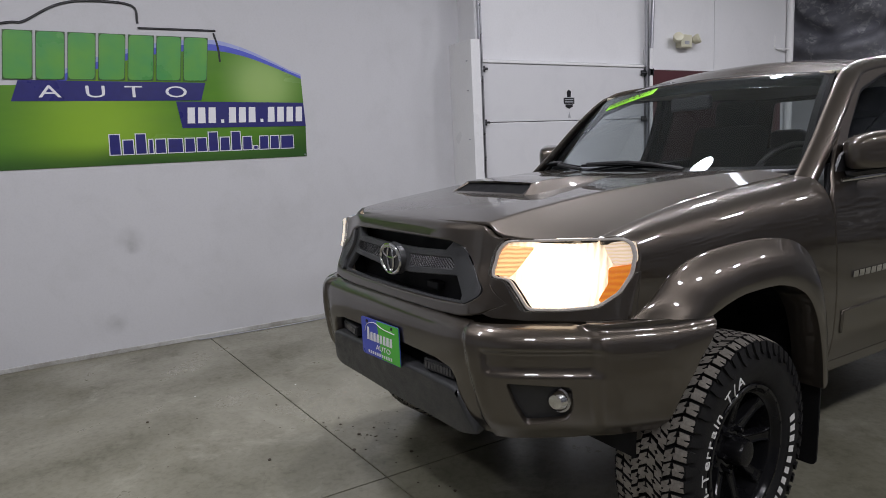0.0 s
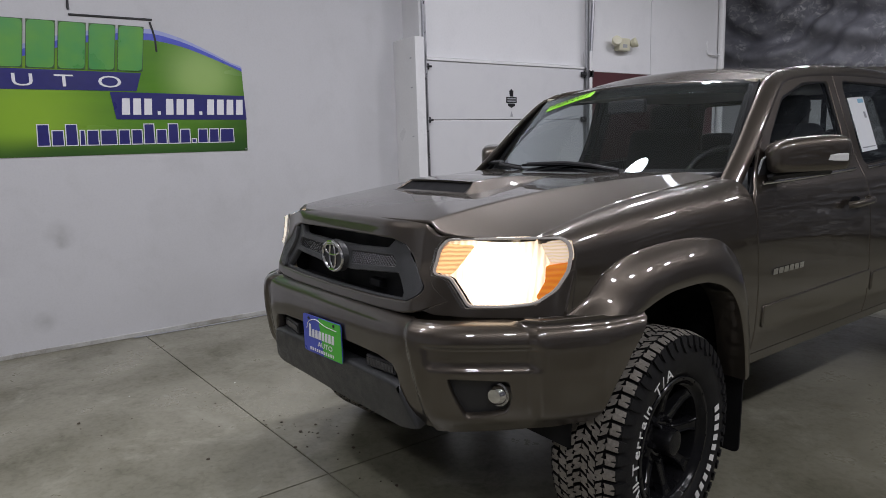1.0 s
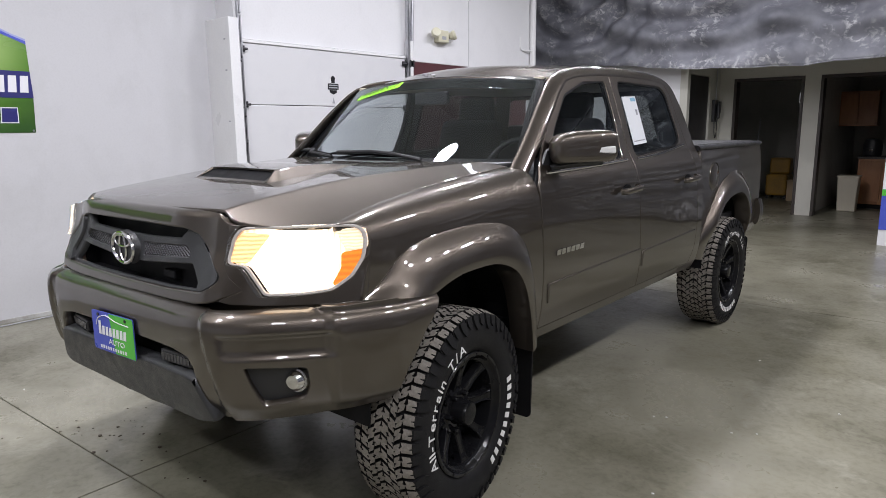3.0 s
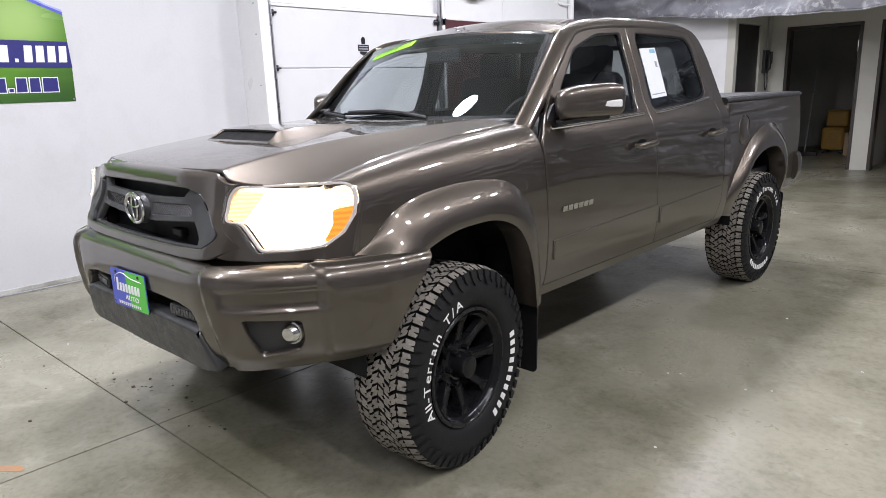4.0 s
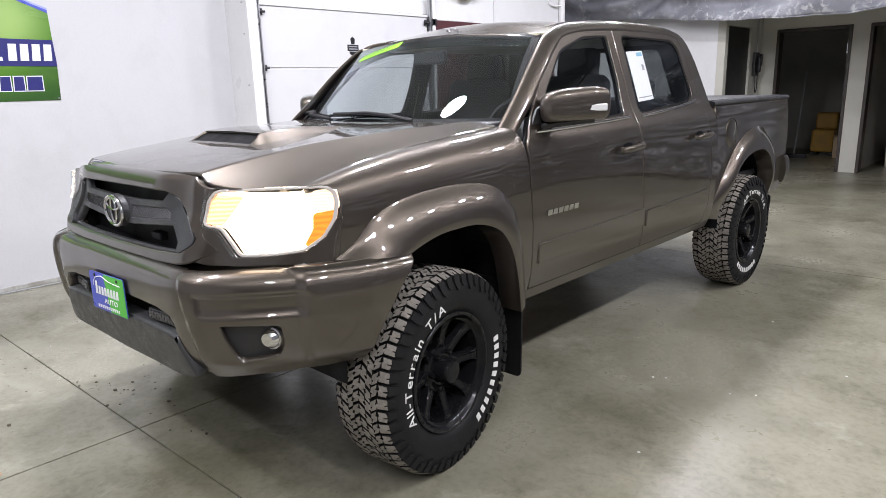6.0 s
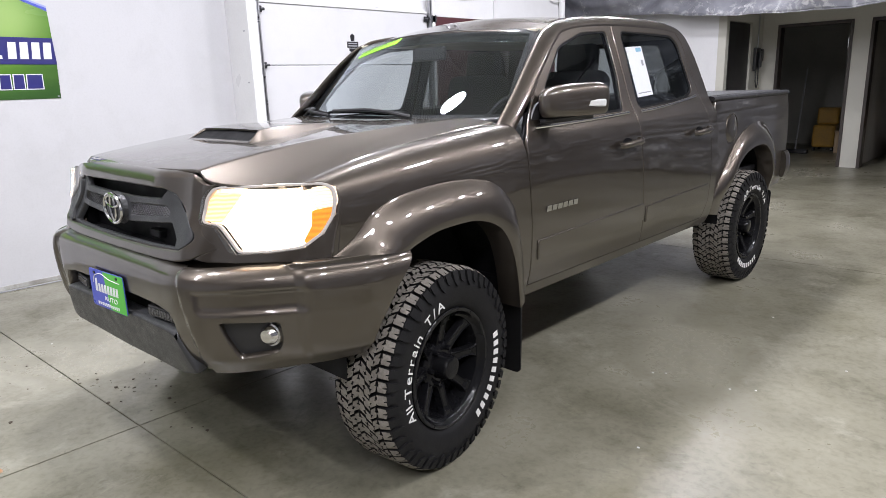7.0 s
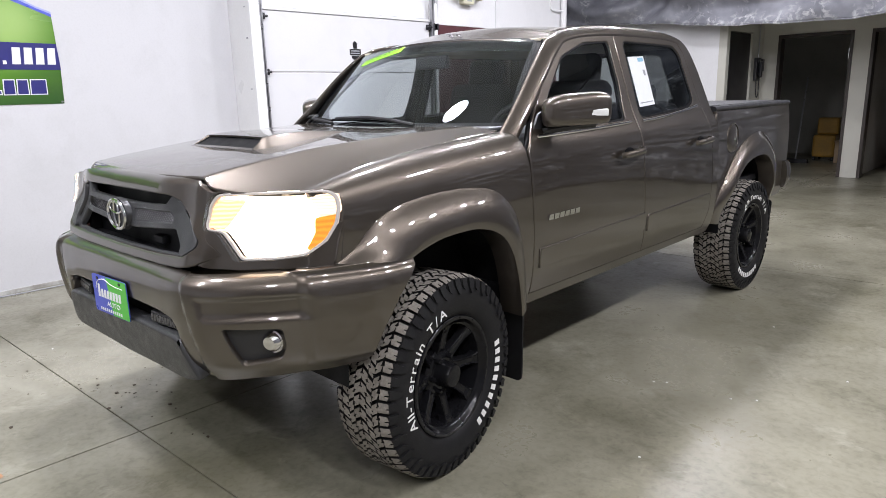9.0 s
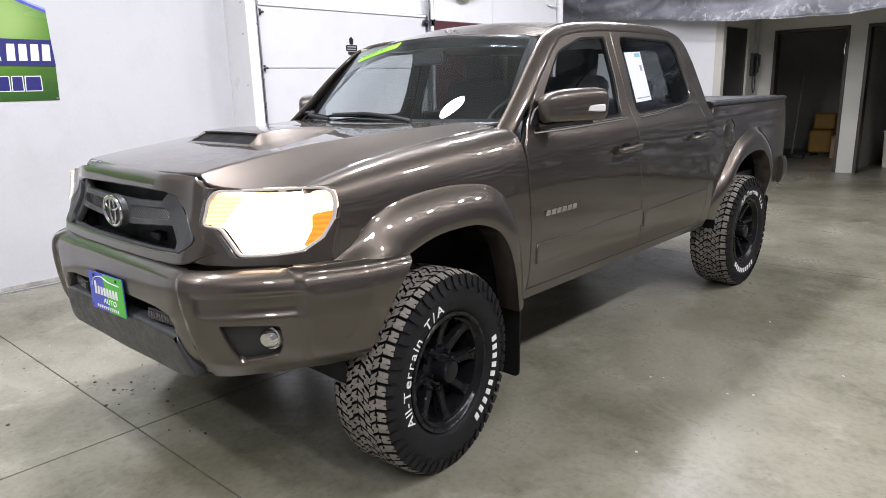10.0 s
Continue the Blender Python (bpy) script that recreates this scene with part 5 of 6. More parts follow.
vh = [(0.0, 0.705), (sx(0.43), 0.706), (sx(0.485), 0.70), (sx(0.522), 0.635), (sx(0.556), 0.572), (sx(0.47), 0.556), (0.0, 0.548)]
panel("lower_valance", vh + [(-a, z) for a, z in vh[-2:0:-1]], lambda s, z: (*bumper(s, max(z, 0.66), 0.012 - 0.16 * max(0.0, 0.66 - z))[:2], z), (0, -1, 0), GREY_PLASTIC, front_bumper, (), 0.022, 0.06, "dark grey plastic valance", 0.012)
ih = [(0.0, 0.82), (sx(0.49), 0.80), (sx(0.51), 0.67), (0.0, 0.66)]
# Black backing that stands for the shade inside the intake.
panel("intake_back", ih + [(-a, z) for a, z in ih[-2:0:-1]], lambda s, z: bumper(s, z, -0.075), (0, -1, 0), DARK, front_bumper, (), 0.04)
for s in (1, -1):
    def bs(q, s=s):
        return [(s * a, z) for a, z in q]
    panel("fog_bezel", bs([tuple(Vector((a, z)) + (Vector((a, z)) - Vector((sx(0.745), 0.70))) * 0.06) for a, z in fog_hole]), lambda u, v: bumper(u, v, -0.030), (0, -1, 0), BLACK_PLASTIC, front_bumper, (), 0.02, 0.02)
    px, py, pz = bumper(s * sx(0.782), 0.716, -0.028)
    fl = turned([(0, 0.03), (0.022, 0.028), (0.032, 0.018), (0.035, 0.0), (0.040, 0.004), (0.042, -0.02)], 28)
    fl.transform(Matrix.Translation((px, py, pz)) @ Euler((radians(90), 0, radians(22 * s))).to_matrix().to_4x4())
    part("fog_lamp", fl, CHROME, front_bumper, "round chrome fog lamp", True)
    lb = bmesh.new()
    box(-0.085, 0.085, -0.02, 0.025, -0.022, 0.022, 0.005, lb)
    lb.transform(Matrix.Translation(bumper(s * sx(0.355), 0.748, -0.035)) @ Euler((0, 0, radians(6 * s))).to_matrix().to_4x4())
    bar = part("led_bar", lb, BLACK_PLASTIC, front_bumper, "black LED light bar")
    for k in range(9):
        cell = box(-0.0075, 0.0075, -0.003, 0.003, -0.013, 0.013, 0.001)
        cell.transform(Matrix.Translation(bumper(s * sx(0.355), 0.748, -0.035)) @ Euler((0, 0, radians(6 * s))).to_matrix().to_4x4() @ Matrix.Translation((-0.07 + 0.0175 * k, -0.021, 0)))
        part("led_cell", cell, LED_OFF, bar)

# dealer plate
pl = part("dealer_plate", slab(rounded([(-0.152, -0.076), (0.152, -0.076), (0.152, 0.076), (-0.152, 0.076)], 0.012, 3), 0.003), PLATE_BLUE, truck, "blue and green dealer plate")
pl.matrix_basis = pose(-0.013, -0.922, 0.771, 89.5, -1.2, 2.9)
part("plate_half", slab([(0.01, -0.074), (0.15, -0.074), (0.15, 0.074), (-0.02, 0.074)], 0.001, Matrix.Translation((0, 0, 0.003))), PLATE_GREEN, pl)
for k in range(8):
    x0 = -0.105 + k * 0.026
    top = 0.04 if k == 0 else 0.022
    part("name_bar", slab([(x0, -0.012), (x0 + 0.02, -0.012), (x0 + 0.022, top), (x0 + 0.006, top)], 0.001, Matrix.Translation((0, 0, 0.0042))), WHITE_PRINT, pl)
b = lettering("AUTO", 0.028, 0.0006, 0, 1.5)
b.transform(Matrix.Translation((-0.035, -0.042, 0.0046)))
part("lettering", b, WHITE_PRINT, pl)
for k in range(11):
    part("town_bar", slab([(-0.1 + k * 0.018, -0.066), (-0.09 + k * 0.018, -0.066), (-0.09 + k * 0.018, -0.054), (-0.1 + k * 0.018, -0.054)], 0.0008, Matrix.Translation((0, 0, 0.0042))), WHITE_PRINT, pl)
ln = tube([(x, z, 0.0045) for x, z in spline([(-0.12, 0.02), (-0.1, 0.05), (-0.04, 0.064), (0.03, 0.05), (0.12, 0.045)], 6)], 0.0018, 5, up=(0, 0, 1))
part("outline_stroke", ln, WHITE_PRINT, pl)
for x in (-0.1, 0.1):
    part("screw", tube([(x, 0.063, 0.003), (x, 0.063, 0.007)], 0.006, 10, up=(1, 0, 0)), BLACK_PLASTIC, pl)

# --- sides ---
f_out = spline([(-0.50, 0.958), (-0.42, 1.0), (-0.33, 1.075), (-0.2, 1.122), (0.0, 1.142), (0.16, 1.137), (0.29, 1.108), (0.39, 1.03), (0.445, 0.93), (0.475, 0.78), (0.49, 0.60)], 5)
f_lip = spline([(-0.235, 0.938), (-0.185, 0.955), (-0.13, 0.97), (-0.06, 0.982), (0.06, 0.986), (0.14, 0.98), (0.225, 0.955), (0.295, 0.91), (0.35, 0.825), (0.385, 0.70), (0.405, 0.55)], 5)
r_out = spline([(2.572, 0.60), (2.597, 0.70), (2.67, 0.80), (2.80, 0.925), (2.95, 1.05), (3.10, 1.118), (3.31, 1.164), (3.50, 1.145), (3.66, 1.05), (3.74, 0.85), (3.76, 0.62)], 5)
r_lip = spline([(2.690, 0.58), (2.72, 0.68), (2.77, 0.76), (2.86, 0.865), (2.97, 0.945), (3.09, 0.985), (3.25, 1.003), (3.41, 0.985), (3.54, 0.90), (3.61, 0.76), (3.63, 0.58)], 5)


def bed(y, z):
    return (min(side_x(min(z, 1.2)), 0.918) - 0.02 + side_in(y) - 0.01 * smooth01((z - 1.25) / 0.1), y, z)


def flare(name, outer, lip, widest, base_of, taper=0.0):
    bm = bmesh.new()
    rows = []
    for (yo, zo), (yl, zl) in zip(outer, lip):
        row = []
        base = base_of(yo, zo)[0]
        wide = widest - taper * (1 - smooth01((zo - 0.60) / 0.30))
        for s, k in ((0, -0.012), (0.0, 0.004), (0.06, 0.010), (0.14, 0.2), (0.28, 0.5), (0.45, 0.78), (0.62, 0.94), (0.8, 1.0), (0.94, 1.0), (0.99, 0.97), (1.0, 0.9)):
            row.append(bm.verts.new(((base + k) if k < 0.05 else base + 0.010 + (wide - base - 0.010) * k, yo + (yl - yo) * s, zo + (zl - zo) * s)))
        row.append(bm.verts.new((wide - 0.12, yl, zl)))
        rows.append(row)
    for p, q in zip(rows, rows[1:]):
        for k in range(len(p) - 1):
            bm.faces.new((p[k], p[k + 1], q[k + 1], q[k]))
    twin_of(part(name, bm, PAINT, truck, "", True))


flare("front_flare", f_out, f_lip, 0.970, side)
flare("rear_flare", r_out, r_lip, 0.952, bed, 0.05)


def mid(outer, lip, t):
    return [(a[0] + (b[0] - a[0]) * t, a[1] + (b[1] - a[1]) * t) for a, b in zip(outer, lip)]


panel("front_fender", [(-0.50, 0.955)] + mid(f_out, f_lip, 0.25) + [(0.547, 0.60), (0.547, 0.90), (0.53, 1.10), (0.50, 1.349), (0.2, 1.349), (-0.2, 1.349), (-0.540, 1.349), (-0.500, 1.30), (-0.455, 1.22), (-0.450, 1.15), (-0.460, 1.10), (-0.482, 1.03)],
      fender_side, (1, 0, 0.3), PAINT, truck, step=0.025, depth=0.025, both=True)
door_f = [(0.558, 0.605), (0.558, 0.90), (0.542, 1.12), (0.542, 1.25), (0.60, 1.325), (0.78, 1.53), (0.95, 1.69), (1.08, 1.745), (1.25, 1.775), (1.532, 1.787), (1.537, 1.40), (1.545, 1.14), (1.597, 0.605)]
win_f = rounded([(0.69, 1.335), (1.43, 1.352), (1.462, 1.52), (1.462, 1.735), (1.22, 1.722), (1.0, 1.655), (0.83, 1.50)], 0.03, 4)
door_r = [(1.608, 0.605), (1.556, 1.14), (1.548, 1.40), (1.543, 1.787), (2.2, 1.785), (2.29, 1.765), (2.345, 1.70), (2.40, 1.45), (2.43, 1.30), (2.475, 0.90), (2.47, 0.72), (2.42, 0.605)]
win_r = rounded([(1.63, 1.353), (2.22, 1.383), (2.325, 1.425), (2.285, 1.69), (2.22, 1.735), (1.64, 1.742)], 0.04, 4)
inner = shifted(side, -0.012, (1, 0, 0))


def spread(q, kx, kz):
    m = sum((Vector(p) for p in q), Vector((0, 0))) / len(q)
    return [(m.x + (p[0] - m.x) * kx, m.y + (p[1] - m.y) * kz) for p in q]


win_f, win_r = spread(win_f, 1.05, 1.08), spread(win_r, 1.06, 1.08)
for s in (1, -1):
    def mir(f, s=s):
        return lambda u, v: (s * f(u, v)[0], *f(u, v)[1:])
    for nm, dp, wn, hy in (("front_door", door_f, win_f, 1.39), ("rear_door", door_r, win_r, 2.275)):
        dr = panel(nm, dp, mir(side), (s, 0, 0), PAINT, truck, [wn], 0.028, 0.02, "bronze door with chrome-lined belt" if nm == "rear_door" else "")
        cen = sum((Vector(q) for q in wn), Vector((0, 0))) / len(wn)
        seal_in = [tuple(cen + (Vector(q) - cen) * (1 - 0.016 / max(0.1, (Vector(q) - cen).length))) for q in wn]
        panel("window_seal", [tuple(cen + (Vector(q) - cen) * 1.01) for q in wn], mir(shifted(side, -0.006, (1, 0, 0))), (s, 0, 0), SEAL, dr, [seal_in], 0.03, 0.01)
        gl = panel("window_pane", [tuple(cen + (Vector(q) - cen) * 1.0) for q in wn], mir(inner), (s, 0, 0), SIDE_GLASS if nm == "front_door" else PRIVACY, dr, (), 0.05, 0.004, "tinted side glass")
        gl.visible_shadow = False
        h = tube(spline([(s * 0.933, hy - 0.10, 1.168), (s * 0.963, hy - 0.08, 1.172), (s * 0.970, hy, 1.178), (s * 0.966, hy + 0.07, 1.182), (s * 0.933, hy + 0.09, 1.184)], 5), 0.0145, 10, (1, 1.15))
        part("door_handle", h, PAINT, dr, "", True)
        # Flat dark disc: the shade of the handle hollow is put into colour.
        cup = turned([(0, 0.0022), (0.034, 0.002), (0.040, 0.0015), (0.042, -0.002)], 24)
        cup.transform(Matrix.Translation((s * 0.9195, hy + 0.0, 1.172)) @ Euler((0, radians(90 * s), 0)).to_matrix().to_4x4() @ Matrix.Diagonal((0.7, 1.25, 1, 1)))
        part("handle_shade_disc", cup, SEAL, dr, "flat dark disc painted as the hollow's shade behind the handle", True)
        y0, y1 = (0.62, 1.47) if nm == "front_door" else (1.60, 2.34)
        za, zb = (1.318, 1.338) if nm == "front_door" else (1.338, 1.395)
        za, zb = za - 0.012, zb - 0.012
        line = [(s * (side_x(za + (zb - za) * t ** 1.5) + 0.008), y0 + (y1 - y0) * t, za + (zb - za) * (t ** 1.5)) for t in np.linspace(0, 1, 12)]
        part("belt_strip", tube(line, 0.008, 8, (0.6, 1)), CHROME, dr, "bright belt moulding")
        ml = 0.70
        y0, y1 = (0.60, 1.575) if nm == "front_door" else (1.62, 2.44)
        panel("body_moulding", [(y0, ml + 0.02), (y1, ml + 0.035), (y1, ml + 0.125), (y0, ml + 0.105)], mir(shifted(side, 0.009, (1, 0, 0))), (s, 0, 0), PAINT, dr, (), 0.04, 0.012, "", 0.006)
    panel("door_aperture", [(0.545, 0.59), (0.53, 1.25), (0.60, 1.33), (0.78, 1.535), (0.95, 1.695), (1.25, 1.78), (2.25, 1.79), (2.35, 1.71), (2.41, 1.45), (2.44, 1.30), (2.48, 0.9), (2.48, 0.59)], mir(shifted(side, -0.016, (1, 0, 0))), (s, 0, 0), SEAL, truck,
          [[tuple(q) for q in win_f], [tuple(q) for q in win_r]], 0.06, 0.02)
    panel("cab_corner", [(2.205, 1.792), (2.295, 1.772), (2.352, 1.702), (2.407, 1.45), (2.437, 1.30), (2.482, 0.90), (2.477, 0.72), (2.43, 0.60), (2.565, 0.60), (2.56, 1.30), (2.535, 1.45), (2.49, 1.62), (2.435, 1.72), (2.36, 1.778), (2.28, 1.792)], mir(side), (s, 0, 0), PAINT, truck, (), 0.03, 0.03)
    panel("rocker", [(0.50, 0.545), (2.56, 0.55), (2.56, 0.597), (0.50, 0.597)], mir(side), (s, 0, 0), PAINT, truck, (), 0.04, 0.04)
    panel("bed_side", [(2.585, 0.60)] + [q for q in mid(r_out, r_lip, 0.25)] + [(4.06, 0.62), (4.13, 0.80), (4.14, 1.05), (4.10, 1.335), (2.585, 1.335)], mir(bed), (s, 0, 0), PAINT, truck, (), 0.035, 0.03)
    rail = tube([(s * 0.853, 2.575, 1.352), (s * 0.850, 3.3, 1.354), (s * 0.833, 4.11, 1.352)], 0.03, 12, (1.0, 0.62))
    part("bed_rail", rail, BLACK_PLASTIC, truck, "black bed rail cap", True)
    fuel = turned([(0, 0.003), (0.086, 0.003), (0.092, 0.0), (0.094, -0.006), (0.099, -0.006), (0.101, 0.001), (0.104, -0.004)], 30)
    if s == 1:
        fuel.transform(Matrix.Translation((bed(2.85, 1.145)[0] + 0.002, 2.85, 1.148)) @ Euler((0, radians(90), 0)).to_matrix().to_4x4())
        part("fuel_door", fuel, PAINT, truck, "", True)
    tl = box(-0.03, 0.03, -0.05, 0.05, -0.16, 0.16, 0.015)
    tl.transform(Matrix.Translation((s * 0.815, 4.085, 1.14)))
    part("tail_lamp", tl, RED_LENS, truck, "red tail lamp")

# A pillars, roof and screens
for s in (1, -1):
    pts_ = spline([(s * 0.818, 0.49, 1.300), (s * 0.788, 0.66, 1.45), (s * 0.754, 0.82, 1.60), (s * 0.716, 0.98, 1.722), (s * 0.699, 1.15, 1.772), (s * 0.692, 1.5, 1.800), (s * 0.690, 2.0, 1.802), (s * 0.696, 2.28, 1.782), (s * 0.716, 2.42, 1.72), (s * 0.771, 2.52, 1.52), (s * 0.816, 2.56, 1.34)], 5)
    rail = tube(pts_, [0.043 if p[1] < 1.0 else 0.036 for p in pts_], 14, (1.0, 0.42), up=(0.7 * s, -0.3, 0.6))
    part("roof_rail", rail, PAINT, truck, "", True)
roof_c = curve1([0.86, 1.0, 1.2, 1.6, 2.1, 2.4, 2.5], [1.765, 1.793, 1.818, 1.838, 1.834, 1.815, 1.80])


def roof(x, y):
    crown = 0.032 * smooth01((y - 0.88) / 0.35) * smooth01((2.5 - y) / 0.4)
    return (x, y, roof_c(y) + crown - (0.055 + crown) * (abs(x) / 0.705) ** 2.6 - 0.01 * (abs(x) / 0.705) ** 2)


rh = [(0.0, 0.885), (0.3, 0.897), (0.5, 0.918), (0.66, 0.955), (0.684, 1.1), (0.688, 1.5), (0.688, 2.1), (0.676, 2.38), (0.5, 2.45), (0.0, 2.47)]
panel("roof", rh + [(-x, y) for x, y in rh[-2:0:-1]], roof, (0, 0, 1), PAINT, truck, (), 0.035, 0.02)


def screen(u, w):
    x = u * (0.781 - 0.115 * w)
    y = (0.36 + 0.40 * x * x) * (1 - w) + (0.885 + 0.15 * x * x) * w
    z = 1.352 * (1 - w) + (1.772 - 0.075 * x * x) * w + 0.03 * w * (1 - w)
    return (x, y - 0.01 * w * (1 - w), z)


wp = rounded([(-0.985, 0.0), (0.985, 0.0), (0.975, 0.985), (-0.975, 0.985)], 0.05, 4)
ws = panel("windshield", wp, screen, (0, -1, 0.6), WINDSHIELD, truck, (), 0.06, 0.005, "clear raked windshield glass")
ws.visible_shadow = False
panel("windshield_band", [(-1.0, -0.03), (1.0, -0.03), (1.0, 1.02), (-1.0, 1.02)], shifted(screen, 0.006, (0, 1, -0.3)), (0, -1, 0.6), SEAL, truck, [rounded([(-0.95, 0.035), (0.95, 0.035), (0.94, 0.955), (-0.94, 0.955)], 0.05, 4)], 0.06, 0.01)
panel("sun_band", [(-0.95, 0.86), (0.95, 0.86), (0.94, 0.97), (-0.94, 0.97)], shifted(screen, 0.004, (0, 1, -0.3)), (0, -1, 0.6), PRIVACY, truck, (), 0.06, 0.003, "tinted sun band").visible_shadow = False
gq = [(-0.80, 0.79), (-0.33, 0.915), (-0.33, 0.985), (-0.80, 0.86)]
sticker = panel("window_sticker", gq, shifted(screen, -0.004, (0, 1, -0.3)), (0, -1, 0.6), LIME, truck, (), 0.03, 0.002, "lime green lettered film strip")


def on_screen(bm, u0, w0, du, dw):
    for v in bm.verts:
        t, h = v.co.x, v.co.y
        p = shifted(screen, -0.0075 - v.co.z, (0, 1, -0.3))(u0 + du * t, w0 + dw * t + h)
        v.co = p
    return bm


b = lettering("WARRANTY", 0.09, 0.0003, 0.25, 1.05)
wmax = max(v.co.x for v in b.verts)
for v in b.verts:
    v.co.x /= wmax
part("lettering", on_screen(b, -0.785, 0.802, 0.44, 0.125), BLACK_PRINT, sticker, "black lettering")
panel("cowl", [(-0.80, -0.14), (0.80, -0.14), (0.97, 0.0), (-0.97, 0.0)], lambda u, w: (screen(u, 0)[0], screen(u, 0)[1] + 0.5 * w, 1.352 + 0.10 * w), (0, 0, 1), BLACK_PLASTIC, truck, (), 0.05, 0.02)
for x0, y0, x1, y1 in ((0.30, 0.375, -0.22, 0.36), (-0.36, 0.40, -0.72, 0.545)):
    wa = tube([(x0 + 0.06, y0 + 0.0, 1.362), (x0 - 0.1, y0 - 0.01, 1.385), ((x0 + x1) / 2, (y0 + y1) / 2 + 0.005, 1.395), (x1, y1 + 0.01, 1.388)], 0.009, 8)
    wi = part("wiper", wa, BLACK_PLASTIC, truck, "black wiper arm and blade")
    part("blade", tube([(x0 + 0.02, y0 + 0.03, 1.372), ((x0 + x1) / 2, (y0 + y1) / 2 + 0.02, 1.383), (x1 - 0.06, y1 + 0.03, 1.38)], 0.007, 6), SEAL, wi)


def rear_screen(u, w):
    x = u * (0.74 - 0.10 * max(0.0, w))
    return (x, 2.545 - 0.10 * max(0.0, w) - 0.03 * x * x, 1.36 + 0.40 * w)


panel("cab_back", [(-1.04, -1.9), (1.04, -1.9), (1.04, 1.06), (-1.04, 1.06)], rear_screen, (0, 1, 0), PAINT, truck, [rounded([(-0.86, 0.08), (0.86, 0.08), (0.84, 0.88), (-0.84, 0.88)], 0.08, 4)], 0.06, 0.02)
rg = panel("rear_window", rounded([(-0.87, 0.07), (0.87, 0.07), (0.85, 0.89), (-0.85, 0.89)], 0.08, 4), shifted(rear_screen, -0.006, (0, 1, 0)), (0, 1, 0), SIDE_GLASS, truck, (), 0.08, 0.004, "rear cab glass")
rg.visible_shadow = False
for x in (-0.24, 0.24):
    part("slider_bar", box(x - 0.012, x + 0.012, 2.50, 2.535, 1.40, 1.71, 0.004), SEAL, truck)

# bed
part("bed_floor", box(-0.80, 0.80, 2.60, 4.08, 0.78, 0.82, 0.005), BLACK_PLASTIC, truck)
part("bed_front", box(-0.82, 0.82, 2.585, 2.61, 0.62, 1.335, 0.004), PAINT, truck)
part("tailgate", box(-0.80, 0.80, 4.08, 4.13, 0.72, 1.335, 0.01), PAINT, truck)
cov = box(-0.80, 0.80, 2.60, 4.10, 1.345, 1.372, 0.01)
part("bed_cover", cov, BLACK_PLASTIC, truck, "black folding bed cover")
part("cover_knob", box(0.55, 0.60, 2.575, 2.62, 1.36, 1.42, 0.012), BLACK_PLASTIC, truck)
pts_ = spline([(-0.88, 4.02, 0.78), (-0.87, 4.12, 0.78), (-0.70, 4.22, 0.78), (0, 4.25, 0.78), (0.70, 4.22, 0.78), (0.87, 4.12, 0.78), (0.88, 4.02, 0.78)], 6)
part("rear_bumper", tube(pts_, 0.11, 14, (0.3, 1)), PAINT, truck, "", True)

# under-body, wheel housings, mud flaps
part("chassis", box(-0.45, 0.45, -0.45, 4.1, 0.50, 0.66, 0.02), DARK, truck, "dark ladder chassis")
part("engine_bay", box(-0.60, 0.60, -0.55, 0.5, 0.62, 1.15, 0.04), DARK, truck)
part("cab_floor", box(-0.82, 0.82, 0.45, 2.55, 0.58, 0.66, 0.01), DARK, truck)
for y, r in ((0.0, 0.53), (3.235, 0.53)):
    for s in (1, -1):
        hb = bmesh.new()
        prev = None
        for k in range(25):
            a = math.pi * k / 24
            c = (y - r * math.cos(a) * 0.9, 0.50 + r * math.sin(a) ** 0.9)
            ring_ = [hb.verts.new((s * 0.50, *c)), hb.verts.new((s * 0.875, *c))]
            if prev:
                hb.faces.new((prev[0], prev[1], ring_[1], ring_[0]))
            prev = ring_
        hub_c = [v for v in hb.verts if abs(v.co.x) < 0.6]
        hb.faces.new(hub_c)
        part("wheel_housing", hb, DARK, truck)
    part("axle", tube([(-0.78, y, 0.40), (0.78, y, 0.40)], 0.05 if y else 0.035, 12), DARK, truck)
part("lower_arm", tube([(0.35, -0.05, 0.48), (0.74, 0.0, 0.33)], 0.03, 8, (1.6, 1)), DARK, truck)
part("coil_spring", tube([(0.56 + 0.06 * math.cos(a), 0.06 * math.sin(a), 0.45 + a * 0.011) for a in np.arange(0, 40, 0.5)], 0.009, 6), DARK, truck)
for s in (1, -1):
    for y0, zb in ((0.455, 0.205), (3.655, 0.36)):
        fl = slab(rounded([(0.58, zb), (0.915, zb), (0.925, 0.62), (0.58, 0.62)], 0.03, 4), 0.008)
        fl.transform(Matrix.Translation((0, y0 + 0.02, 0)) @ Euler((radians(90), 0, 0)).to_matrix().to_4x4())
        if s == -1:
            fl.transform(Matrix.Diagonal((-1, 1, 1, 1)))
        part("mud_flap", fl, RUBBER, truck, "black rubber mud flap")

